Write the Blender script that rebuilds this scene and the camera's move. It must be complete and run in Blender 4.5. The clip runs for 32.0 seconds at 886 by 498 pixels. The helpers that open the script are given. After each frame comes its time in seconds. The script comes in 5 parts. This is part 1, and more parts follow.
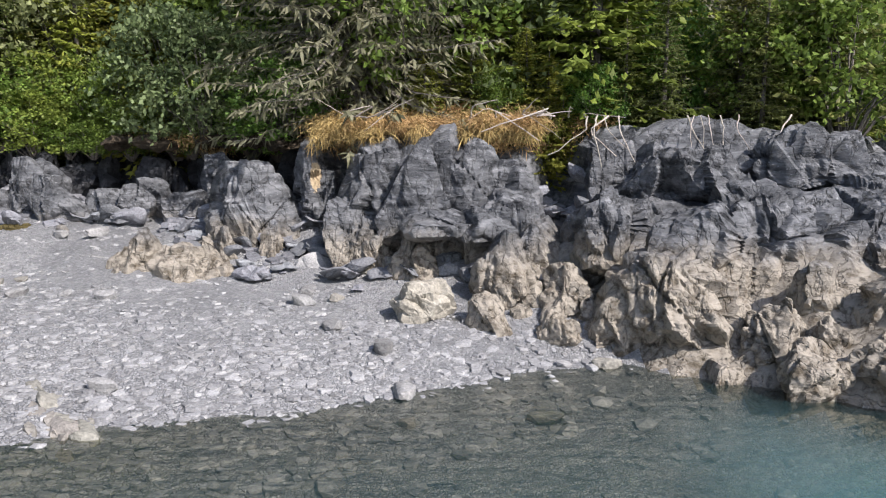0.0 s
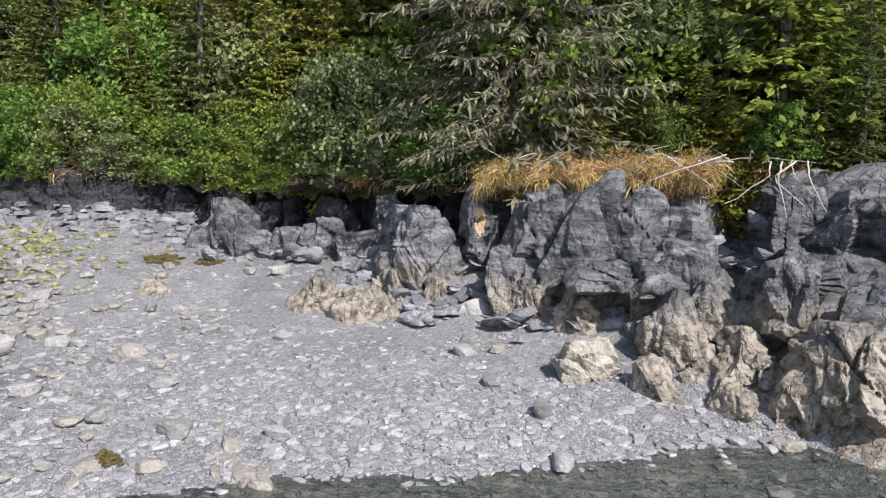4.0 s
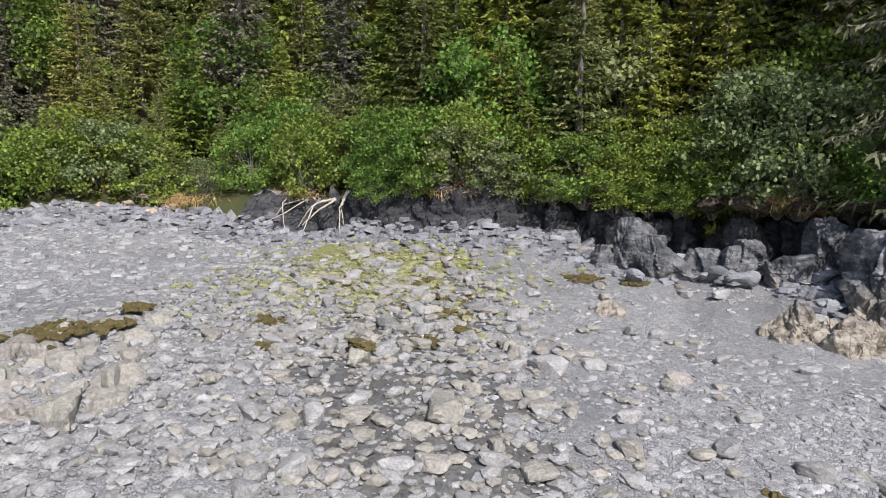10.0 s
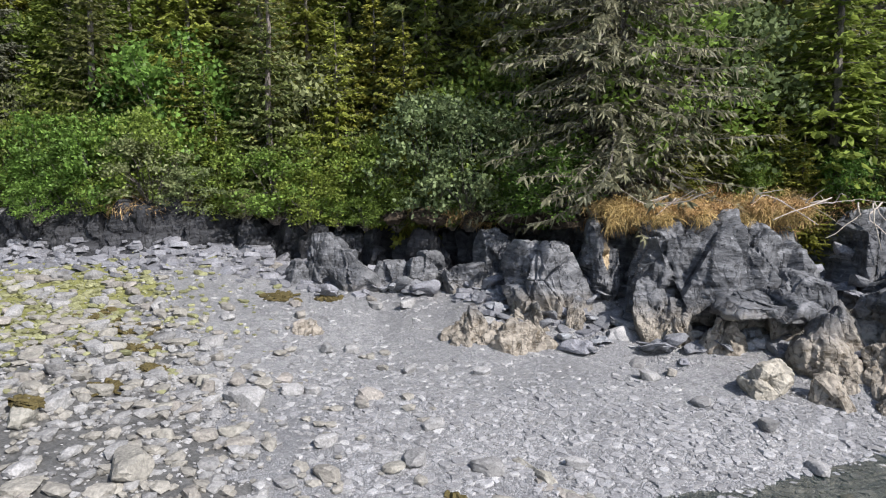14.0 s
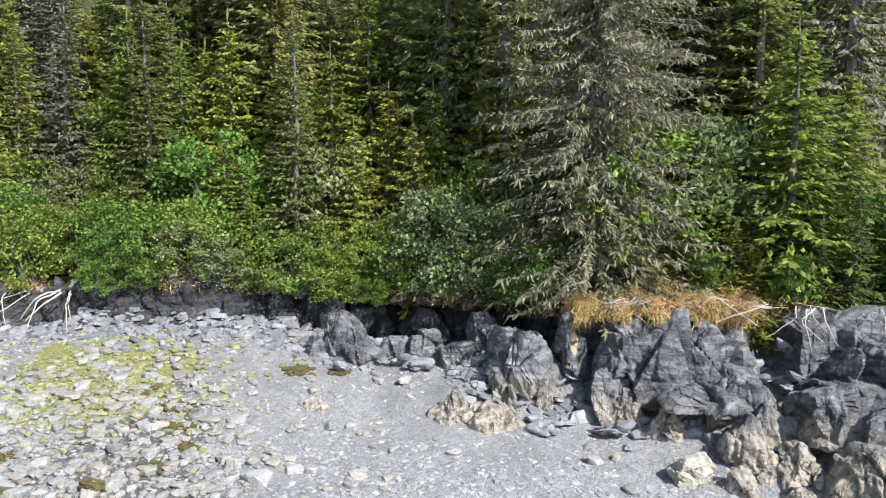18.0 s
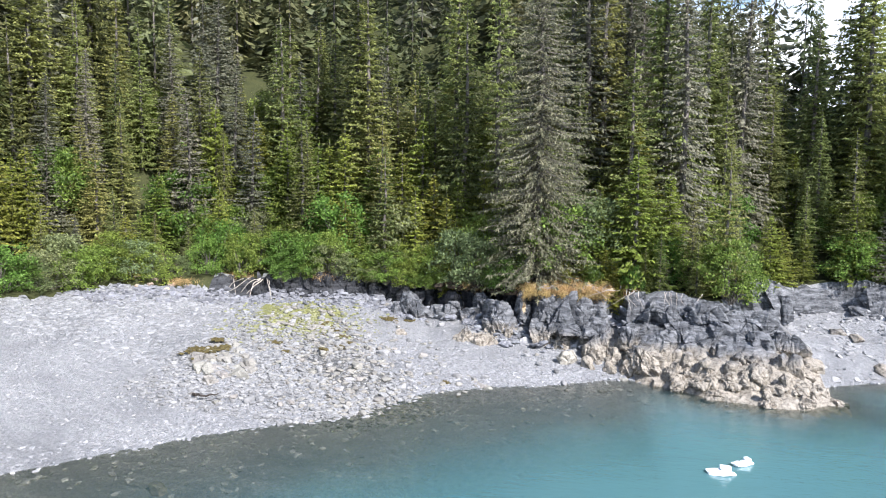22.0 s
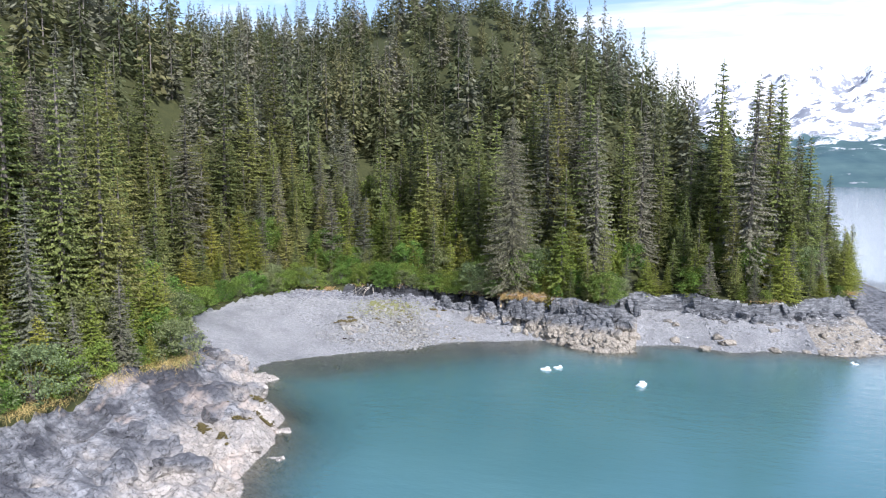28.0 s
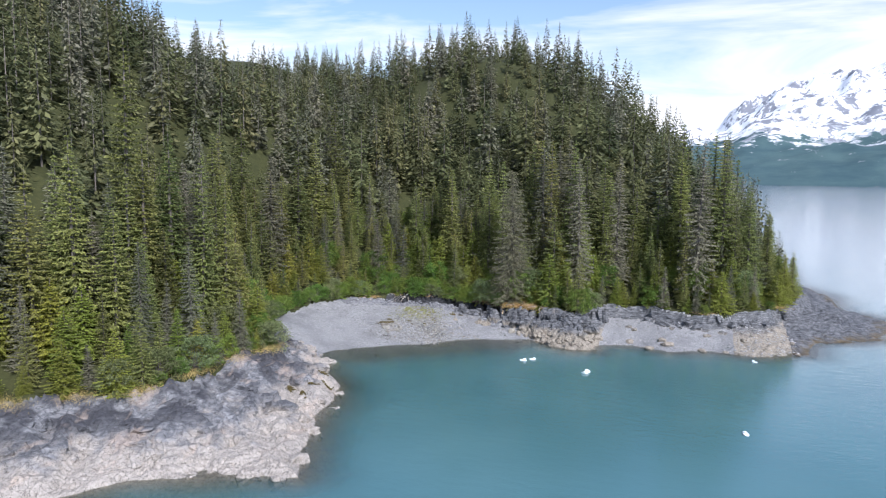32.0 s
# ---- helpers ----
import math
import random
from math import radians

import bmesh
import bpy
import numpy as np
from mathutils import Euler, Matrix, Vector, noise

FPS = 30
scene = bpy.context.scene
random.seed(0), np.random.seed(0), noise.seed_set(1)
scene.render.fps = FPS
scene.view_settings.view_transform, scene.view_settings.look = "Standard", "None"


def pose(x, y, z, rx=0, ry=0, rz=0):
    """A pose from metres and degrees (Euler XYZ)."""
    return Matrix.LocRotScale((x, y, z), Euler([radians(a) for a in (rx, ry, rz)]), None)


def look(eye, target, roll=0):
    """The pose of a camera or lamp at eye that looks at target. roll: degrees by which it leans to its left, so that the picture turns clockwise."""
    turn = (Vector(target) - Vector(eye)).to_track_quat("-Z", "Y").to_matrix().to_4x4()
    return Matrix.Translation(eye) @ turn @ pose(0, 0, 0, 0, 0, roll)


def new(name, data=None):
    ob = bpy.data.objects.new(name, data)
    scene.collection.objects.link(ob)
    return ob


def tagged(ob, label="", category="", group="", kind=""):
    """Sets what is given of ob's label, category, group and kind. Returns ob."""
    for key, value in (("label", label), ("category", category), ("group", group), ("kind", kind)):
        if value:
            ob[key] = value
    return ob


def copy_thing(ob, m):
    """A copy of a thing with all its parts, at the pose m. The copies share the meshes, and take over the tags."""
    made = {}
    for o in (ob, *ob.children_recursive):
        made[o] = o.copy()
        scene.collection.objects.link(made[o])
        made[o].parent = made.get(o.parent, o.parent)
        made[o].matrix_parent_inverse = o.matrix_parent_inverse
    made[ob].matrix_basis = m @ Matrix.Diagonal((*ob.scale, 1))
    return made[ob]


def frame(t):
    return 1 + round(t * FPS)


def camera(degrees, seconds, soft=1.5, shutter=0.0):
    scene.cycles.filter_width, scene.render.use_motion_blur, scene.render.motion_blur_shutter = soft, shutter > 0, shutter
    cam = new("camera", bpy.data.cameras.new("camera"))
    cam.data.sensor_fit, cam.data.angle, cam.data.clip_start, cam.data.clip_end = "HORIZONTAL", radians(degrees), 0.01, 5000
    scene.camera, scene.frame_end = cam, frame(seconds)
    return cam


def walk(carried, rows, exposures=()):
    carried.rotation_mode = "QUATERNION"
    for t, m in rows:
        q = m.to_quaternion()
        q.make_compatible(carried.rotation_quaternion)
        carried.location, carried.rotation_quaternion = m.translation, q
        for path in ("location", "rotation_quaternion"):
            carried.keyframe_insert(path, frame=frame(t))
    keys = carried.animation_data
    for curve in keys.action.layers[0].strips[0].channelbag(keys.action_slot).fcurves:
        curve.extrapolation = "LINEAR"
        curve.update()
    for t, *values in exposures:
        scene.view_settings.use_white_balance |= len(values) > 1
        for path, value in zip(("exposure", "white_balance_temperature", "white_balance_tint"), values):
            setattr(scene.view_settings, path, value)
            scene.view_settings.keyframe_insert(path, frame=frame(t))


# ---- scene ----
LENS = 63.97
PATH = [
    (0, (0.000, -23.400, 4.364), (0.0000, -21.4203, 4.0801), -0.11),
    (0.5, (-0.057, -23.414, 4.329), (-0.0867, -21.4331, 4.0520), 0.11),
    (1, (-0.063, -23.459, 4.486), (-0.1440, -21.4806, 4.2009), -0.10),
    (1.5, (-0.129, -23.510, 4.646), (-0.2631, -21.5348, 4.3606), -0.15),
    (2, (-0.108, -23.497, 4.871), (-0.2929, -21.5255, 4.5872), -0.31),
    (2.5, (-0.023, -23.503, 5.122), (-0.2481, -21.5370, 4.8340), -0.30),
    (4.5, (0.040, -23.137, 5.278), (-0.5039, -21.2260, 5.0485), -0.50),
    (5, (-0.844, -23.313, 5.327), (-1.4579, -21.4232, 5.0964), -0.54),
    (5.5, (-2.123, -23.684, 5.384), (-2.7939, -21.8136, 5.1556), -0.52),
    (6, (-3.396, -24.072, 5.466), (-4.1361, -22.2282, 5.2398), -0.49),
    (6.5, (-4.501, -24.387, 5.454), (-5.3129, -22.5728, 5.2299), -0.61),
    (7, (-5.433, -24.664, 5.353), (-6.2823, -22.8674, 5.1306), -0.64),
    (7.5, (-6.155, -24.963, 5.270), (-7.0133, -23.1707, 5.0479), -0.57),
    (8, (-6.700, -25.184, 5.357), (-7.5792, -23.4010, 5.1378), -0.63),
    (8.5, (-7.222, -25.361, 5.521), (-8.1034, -23.5793, 5.3028), -0.59),
    (9, (-7.635, -25.501, 5.654), (-8.5160, -23.7194, 5.4372), -0.63),
    (9.5, (-8.020, -25.593, 5.710), (-8.9005, -23.8106, 5.4934), -0.61),
    (10, (-8.194, -25.704, 5.714), (-9.0734, -23.9209, 5.4986), -0.59),
    (10.5, (-8.312, -25.695, 5.893), (-9.1903, -23.9110, 5.6775), -0.66),
    (11, (-8.382, -25.677, 6.160), (-9.2488, -23.8877, 5.9456), -0.62),
    (11.5, (-8.301, -25.640, 6.304), (-9.1039, -23.8206, 6.0874), -0.59),
    (12, (-8.211, -25.653, 6.335), (-8.8482, -23.7699, 6.1141), -0.66),
    (12.5, (-8.182, -25.645, 6.367), (-8.6477, -23.7128, 6.1403), -0.62),
    (13, (-8.192, -25.689, 6.358), (-8.5232, -23.7299, 6.1313), -0.61),
    (13.5, (-8.112, -25.740, 6.406), (-8.3184, -23.7641, 6.1753), -0.51),
    (14, (-7.958, -25.784, 6.441), (-8.0362, -23.7989, 6.2067), -0.47),
    (14.5, (-7.749, -25.799, 6.375), (-7.8055, -23.8127, 6.1437), -0.43),
    (16.5, (-6.166, -26.432, 8.198), (-6.3062, -24.4487, 7.9810), -0.14),
    (17, (-5.866, -26.962, 8.829), (-6.0496, -24.9824, 8.6122), -0.20),
    (17.5, (-5.735, -27.819, 9.447), (-5.9377, -25.8418, 9.2237), -0.19),
    (18, (-5.598, -29.209, 10.024), (-5.8196, -27.2341, 9.7993), -0.10),
    (18.5, (-5.551, -31.324, 10.566), (-5.7873, -29.3514, 10.3358), -0.12),
    (19, (-5.601, -34.128, 10.867), (-5.8396, -32.1544, 10.6456), 0.06),
    (19.5, (-5.574, -37.635, 11.046), (-5.8225, -35.6609, 10.8428), 0.43),
    (20, (-5.434, -41.434, 11.560), (-5.6893, -39.4606, 11.3539), 0.61),
    (20.5, (-4.829, -45.370, 11.958), (-5.0943, -43.3978, 11.7557), 0.74),
    (21, (-4.130, -49.418, 12.431), (-4.3981, -47.4461, 12.2287), 0.80),
    (21.5, (-3.150, -53.460, 12.784), (-3.4256, -51.4891, 12.5898), 0.79),
    (22, (-2.218, -57.451, 13.171), (-2.5000, -55.4805, 12.9802), 0.76),
    (22.5, (-1.343, -61.572, 13.884), (-1.6430, -59.6044, 13.6883), 0.84),
    (23, (-0.141, -65.958, 14.588), (-0.4754, -63.9965, 14.3902), 0.86),
    (23.5, (1.146, -70.162, 15.365), (0.7876, -68.2048, 15.1663), 0.93),
    (24, (2.137, -74.359, 16.296), (1.7641, -72.4045, 16.0936), 1.06),
    (24.5, (3.499, -78.576, 17.171), (3.1030, -76.6265, 16.9660), 1.01),
    (25, (5.048, -82.702, 17.899), (4.6304, -80.7570, 17.6951), 0.98),
    (25.5, (6.691, -86.826, 18.722), (6.2509, -84.8858, 18.5154), 0.96),
    (27.5, (14.492, -103.218, 22.070), (13.9768, -101.2971, 21.8634), 0.53),
    (28, (16.464, -107.254, 22.803), (15.9259, -105.3386, 22.5985), 0.49),
    (28.5, (18.328, -111.096, 23.592), (17.7744, -109.1851, 23.3867), 0.50),
    (29, (20.396, -115.113, 24.696), (19.8244, -113.2077, 24.4859), 0.58),
    (29.5, (22.618, -119.010, 25.527), (22.0266, -117.1106, 25.3182), 0.56),
    (30, (24.808, -122.942, 26.607), (24.2011, -121.0481, 26.3971), 0.58),
    (30.5, (27.084, -126.848, 27.770), (26.4578, -124.9607, 27.5575), 0.63),
    (31, (29.198, -130.692, 28.909), (28.5520, -128.8115, 28.6958), 0.63),
    (31.5, (31.491, -134.537, 30.094), (30.8244, -132.6638, 29.8789), 0.59),
    (32, (33.729, -138.253, 31.254), (33.0362, -136.3889, 31.0380), 0.62),
]
EXPOSURES = [(0.0, 0.44, 6500, 15), (2.5, 0.44, 6500, 14), (9.0, 0.33, 6500, 14), (14.5, 0.45, 6400, 13), (17.0, 0.75, 6350, 10), (19.0, 0.9, 6300, 11), (21.0, 0.95, 6200, 12), (23.0, 0.9, 6100, 15), (25.5, 0.8, 6050, 16), (28.0, 0.58, 6000, 15), (32.0, 0.23, 5950, 15)]
cam = camera(LENS, 32.0, soft=1.1)
walk(cam, [(t, look(eye, target, roll)) for t, eye, target, roll in PATH], EXPOSURES)

# ---------------------------------------------------------------- world, sun
SUN_TO = Vector((0.55, -0.51, 0.69)).normalized()
sun_elev = math.asin(SUN_TO.z)
sun_rot = math.atan2(SUN_TO.x, SUN_TO.y)
world = bpy.data.worlds.new("world")
scene.world = world
world.use_nodes = True
wn, wl = world.node_tree.nodes, world.node_tree.links
wn.clear()
sky = wn.new("ShaderNodeTexSky")
sky.sky_type, sky.sun_disc = "NISHITA", False
sky.sun_elevation, sky.sun_rotation = sun_elev, sun_rot
sky.air_density, sky.dust_density = 1.0, 1.2
bg_sky = wn.new("ShaderNodeBackground")
bg_sky.inputs["Strength"].default_value = 0.15
wl.new(sky.outputs[0], bg_sky.inputs["Color"])
# thin summer cloud: long streaks that thicken towards the horizon
geo = wn.new("ShaderNodeTexCoord")
mapn = wn.new("ShaderNodeMapping")
mapn.inputs["Scale"].default_value = (1.6, 1.6, 9.0)
mapn.inputs["Location"].default_value = (0.35, 0.1, 0.6)
cl = wn.new("ShaderNodeTexNoise")
cl.inputs["Scale"].default_value, cl.inputs["Detail"].default_value, cl.inputs["Roughness"].default_value = 1.3, 6.0, 0.55
cl.inputs["Distortion"].default_value = 0.5
wl.new(geo.outputs["Generated"], mapn.inputs["Vector"])
wl.new(mapn.outputs[0], cl.inputs["Vector"])
sep = wn.new("ShaderNodeSeparateXYZ")
wl.new(geo.outputs["Generated"], sep.inputs[0])
low = wn.new("ShaderNodeMapRange")
low.inputs["From Min"].default_value, low.inputs["From Max"].default_value = 0.0, 0.45
low.inputs["To Min"].default_value, low.inputs["To Max"].default_value = 0.23, -0.06
wl.new(sep.outputs["Z"], low.inputs["Value"])
addc = wn.new("ShaderNodeMath")
addc.operation = "ADD"
wl.new(cl.outputs["Fac"], addc.inputs[0])
wl.new(low.outputs[0], addc.inputs[1])
rampc = wn.new("ShaderNodeValToRGB")
rampc.color_ramp.elements[0].position, rampc.color_ramp.elements[1].position = 0.56, 0.74
wl.new(addc.outputs[0], rampc.inputs["Fac"])
bg_cl = wn.new("ShaderNodeBackground")
bg_cl.inputs["Color"].default_value = (1.0, 1.0, 1.0, 1)
bg_cl.inputs["Strength"].default_value = 1.02
mixc = wn.new("ShaderNodeMixShader")
wl.new(rampc.outputs["Color"], mixc.inputs["Fac"])
wl.new(bg_sky.outputs[0], mixc.inputs[1])
wl.new(bg_cl.outputs[0], mixc.inputs[2])
wo = wn.new("ShaderNodeOutputWorld")
wl.new(mixc.outputs[0], wo.inputs["Surface"])

sun_data = bpy.data.lights.new("sun", "SUN")
sun_data.energy, sun_data.angle, sun_data.color = 5.0, radians(0.6), (1.0, 0.96, 0.90)
sun = new("sun", sun_data)
sun.matrix_world = look(SUN_TO * 500, (0, 0, 0))

# ---------------------------------------------------------------- materials
def material(name):
    m = bpy.data.materials.new(name)
    m.use_nodes = True
    nt = m.node_tree
    return m, nt, nt.nodes["Principled BSDF"]


def node(nt, kind, **values):
    n = nt.nodes.new(kind)
    for key, value in values.items():
        n.inputs[key.replace("_", " ")].default_value = value
    return n


def ramp(nt, fac, *stops):
    r = nt.nodes.new("ShaderNodeValToRGB")
    els = r.color_ramp.elements
    while len(els) < len(stops):
        els.new(0.5)
    for el, (pos, col) in zip(els, stops):
        el.position = pos
        el.color = (*col, 1) if len(col) == 3 else col
    nt.links.new(fac, r.inputs["Fac"])
    return r.outputs["Color"]


def mix(nt, fac, a, b, blend="MIX"):
    n = nt.nodes.new("ShaderNodeMix")
    n.data_type, n.blend_type = "RGBA", blend
    for socket, value in ((n.inputs[0], fac), (n.inputs[6], a), (n.inputs[7], b)):
        if isinstance(value, bpy.types.NodeSocket):
            nt.links.new(value, socket)
        elif isinstance(value, (int, float)):
            socket.default_value = value
        else:
            socket.default_value = (*value, 1)
    return n.outputs[2]


def calc(nt, op, a, b=0.0):
    n = nt.nodes.new("ShaderNodeMath")
    n.operation = op
    for socket, value in zip(n.inputs, (a, b)):
        if isinstance(value, bpy.types.NodeSocket):
            nt.links.new(value, socket)
        else:
            socket.default_value = value
    return n.outputs[0]


def world_pos(nt, scale=(1, 1, 1), turn=(0, 0, 0)):
    g = nt.nodes.new("ShaderNodeNewGeometry")
    m = nt.nodes.new("ShaderNodeMapping")
    m.inputs["Scale"].default_value = scale
    m.inputs["Rotation"].default_value = turn
    nt.links.new(g.outputs["Position"], m.inputs["Vector"])
    return m.outputs[0]


def noise_tex(nt, vec, scale, detail=4.0, rough=0.55, distort=0.0):
    n = node(nt, "ShaderNodeTexNoise", Scale=scale, Detail=detail, Roughness=rough, Distortion=distort)
    nt.links.new(vec, n.inputs["Vector"])
    return n.outputs["Fac"]


def voronoi(nt, vec, scale, feature="F1", out="Distance"):
    n = nt.nodes.new("ShaderNodeTexVoronoi")
    n.feature = feature
    n.inputs["Scale"].default_value = scale
    nt.links.new(vec, n.inputs["Vector"])
    return n.outputs[out]


def bump(nt, bsdf, height, strength=0.5, dist=0.05):
    b = node(nt, "ShaderNodeBump", Strength=strength, Distance=dist)
    nt.links.new(height, b.inputs["Height"])
    nt.links.new(b.outputs[0], bsdf.inputs["Normal"])


def finish(nt, bsdf, colour, rough, spec=0.3):
    nt.links.new(colour, bsdf.inputs["Base Color"])
    bsdf.inputs["Roughness"].default_value = rough
    bsdf.inputs["Specular IOR Level"].default_value = spec


def rock_material(name, dark, light, cream, band_top, band_soft=0.5, wander=1.6, stain=None, joints=0.28, patches=False):
    """Slate with tilted layers; below the tide line it carries a barnacle crust."""
    m, nt, b = material(name)
    p = world_pos(nt)
    layers = world_pos(nt, (0.6, 0.6, 2.4), (0.35, 0.9, 0.3))
    big = noise_tex(nt, p, 0.45, 5, 0.6)
    lay = noise_tex(nt, layers, 1.6, 6, 0.65, 0.3)
    fine = noise_tex(nt, p, 9.0, 5, 0.7)
    base = ramp(nt, lay, (0.34, dark), (0.52, tuple(0.55 * a + 0.45 * c for a, c in zip(dark, light))), (0.68, light))
    base = mix(nt, calc(nt, "MULTIPLY", big, 0.45), base, tuple(v * 0.75 for v in dark))
    base = mix(nt, ramp(nt, fine, (0.60, (0, 0, 0)), (0.78, (1, 1, 1))), base, tuple(min(1, v * 1.45) for v in light))
    g = nt.nodes.new("ShaderNodeNewGeometry")
    s = nt.nodes.new("ShaderNodeSeparateXYZ")
    nt.links.new(g.outputs["Position"], s.inputs[0])
    wob = calc(nt, "ADD", s.outputs["Z"], calc(nt, "MULTIPLY", calc(nt, "SUBTRACT", big, 0.5), wander))
    wob = calc(nt, "ADD", wob, calc(nt, "MULTIPLY", calc(nt, "SUBTRACT", fine, 0.5), 0.9))
    band = nt.nodes.new("ShaderNodeMapRange")
    band.interpolation_type = "SMOOTHSTEP"
    band.inputs["From Min"].default_value, band.inputs["From Max"].default_value = band_top + band_soft, band_top - band_soft
    nt.links.new(wob, band.inputs["Value"])
    crust = ramp(nt, noise_tex(nt, p, 3.4, 7, 0.74), (0.36, tuple(v * k for v, k in zip(cream, (0.74, 0.71, 0.68) if patches else (0.40, 0.36, 0.30)))), (0.50, cream), (0.72, tuple(min(1, v * 1.35) for v in cream)))
    col = mix(nt, band.outputs[0], base, crust)
    if patches:
        high = nt.nodes.new("ShaderNodeMapRange")
        high.inputs["From Min"].default_value, high.inputs["From Max"].default_value = 1.9, 3.6
        nt.links.new(s.outputs["Z"], high.inputs["Value"])
        lichen = ramp(nt, noise_tex(nt, p, 0.16, 5, 0.6), (0.43, (0, 0, 0)), (0.51, (0.88, 0.88, 0.88)))
        col = mix(nt, calc(nt, "MULTIPLY", high.outputs[0], lichen), col, (0.042, 0.043, 0.052))
        rust = ramp(nt, noise_tex(nt, world_pos(nt, (1.6, 0.6, 1), (0, 0, 0.9)), 0.22, 4, 0.6), (0.56, (0, 0, 0)), (0.66, (0.5, 0.5, 0.5)))
        col = mix(nt, rust, col, (0.42, 0.335, 0.27))
    joint = world_pos(nt, (1.0, 1.0, 0.45), (0.2, 0.5, 0.4))
    warp = nt.nodes.new("ShaderNodeVectorMath")
    warp.operation = "ADD"
    wn_ = node(nt, "ShaderNodeTexNoise", Scale=1.4, Detail=4.0)
    nt.links.new(joint, wn_.inputs["Vector"])
    nt.links.new(joint, warp.inputs[0])
    sc = nt.nodes.new("ShaderNodeVectorMath")
    sc.operation = "SCALE"
    sc.inputs["Scale"].default_value = 1.8
    nt.links.new(wn_.outputs["Color"], sc.inputs[0])
    nt.links.new(sc.outputs[0], warp.inputs[1])
    cut = ramp(nt, voronoi(nt, warp.outputs[0], 1.5, "DISTANCE_TO_EDGE"), (0.0, (0, 0, 0)), (0.035, (1, 1, 1)))
    pits = ramp(nt, noise_tex(nt, p, 4.5, 8, 0.8), (0.34, (0.35, 0.35, 0.35)), (0.44, (1, 1, 1)))
    col = mix(nt, joints, col, cut, "MULTIPLY")
    col = mix(nt, 0.45 if patches else 0.8, col, pits, "MULTIPLY")
    if stain:
        sub_ = nt.nodes.new("ShaderNodeVectorMath")
        sub_.operation = "SUBTRACT"
        sub_.inputs[1].default_value = stain
        nt.links.new(g.outputs["Position"], sub_.inputs[0])
        mul_ = nt.nodes.new("ShaderNodeVectorMath")
        mul_.operation = "MULTIPLY"
        mul_.inputs[1].default_value = (4.2, 0.9, 1.3)
        nt.links.new(sub_.outputs[0], mul_.inputs[0])
        far_ = nt.nodes.new("ShaderNodeVectorMath")
        far_.operation = "LENGTH"
        nt.links.new(mul_.outputs[0], far_.inputs[0])
        spot = ramp(nt, calc(nt, "ADD", far_.outputs["Value"], calc(nt, "MULTIPLY", fine, 0.8)), (0.9, (1, 1, 1)), (1.5, (0, 0, 0)))
        col = mix(nt, spot, col, (0.46, 0.36, 0.23))
    finish(nt, b, col, 0.72, 0.35)
    h = calc(nt, "ADD", calc(nt, "MULTIPLY", lay, 0.8), calc(nt, "MULTIPLY", fine, 0.25))
    h = calc(nt, "ADD", h, calc(nt, "ADD", calc(nt, "MULTIPLY", cut, 0.2), calc(nt, "MULTIPLY", pits, 0.5)))
    bump(nt, b, h, 0.9, 0.15)
    return m


ROCK_DARK, ROCK_LIGHT, CREAM = (0.030, 0.033, 0.038), (0.28, 0.288, 0.302), (0.285, 0.257, 0.214)
mat_rock = rock_material("slate_rock", ROCK_DARK, ROCK_LIGHT, CREAM, 2.05)
mat_head = rock_material("headland_rock", (0.10, 0.104, 0.115), (0.34, 0.345, 0.36), (0.335, 0.308, 0.278), 2.2, 1.0, 5.0, joints=0.7, patches=True)
mat_spit = rock_material("weedy_point_rock", ROCK_DARK, (0.27, 0.275, 0.29), (0.115, 0.088, 0.05), 0.25, 0.4)
mat_stain = rock_material("stained_slate", ROCK_DARK, ROCK_LIGHT, CREAM, 2.05, stain=(-3.62, -3.15, 3.55))


def shale_material():
    m, nt, b = material("shale_gravel")
    p = world_pos(nt)
    c1 = voronoi(nt, p, 6.0, "F1", "Color")
    s = nt.nodes.new("ShaderNodeSeparateColor")
    nt.links.new(c1, s.inputs[0])
    d1 = voronoi(nt, p, 6.0, "DISTANCE_TO_EDGE")
    d2 = voronoi(nt, p, 20.0, "DISTANCE_TO_EDGE")
    c2 = voronoi(nt, p, 20.0, "F1", "Color")
    s2 = nt.nodes.new("ShaderNodeSeparateColor")
    nt.links.new(c2, s2.inputs[0])
    big = noise_tex(nt, p, 0.22, 5, 0.6)
    col = ramp(nt, s2.outputs[0], (0.0, (0.18, 0.183, 0.19)), (0.5, (0.32, 0.325, 0.333)), (1.0, (0.47, 0.472, 0.475)))
    col = mix(nt, 0.45, col, ramp(nt, s.outputs[0], (0.0, (0.23, 0.235, 0.245)), (1.0, (0.43, 0.432, 0.435))))
    gap = ramp(nt, d2, (0.0, (0.78, 0.78, 0.78)), (0.12, (1, 1, 1)))
    col = mix(nt, 0.55, col, gap, "MULTIPLY")
    col = mix(nt, ramp(nt, big, (0.42, (0, 0, 0)), (0.66, (0.55, 0.55, 0.55))), col, (0.16, 0.165, 0.175))
    finish(nt, b, col, 0.8, 0.3)
    h = calc(nt, "ADD", calc(nt, "MULTIPLY", ramp(nt, d1, (0, (0, 0, 0)), (0.25, (1, 1, 1))), 0.6),
             calc(nt, "ADD", ramp(nt, d2, (0, (0, 0, 0)), (0.2, (1, 1, 1))), s2.outputs[1]))
    bump(nt, b, h, 0.9, 0.035)
    return m


mat_shale = shale_material()


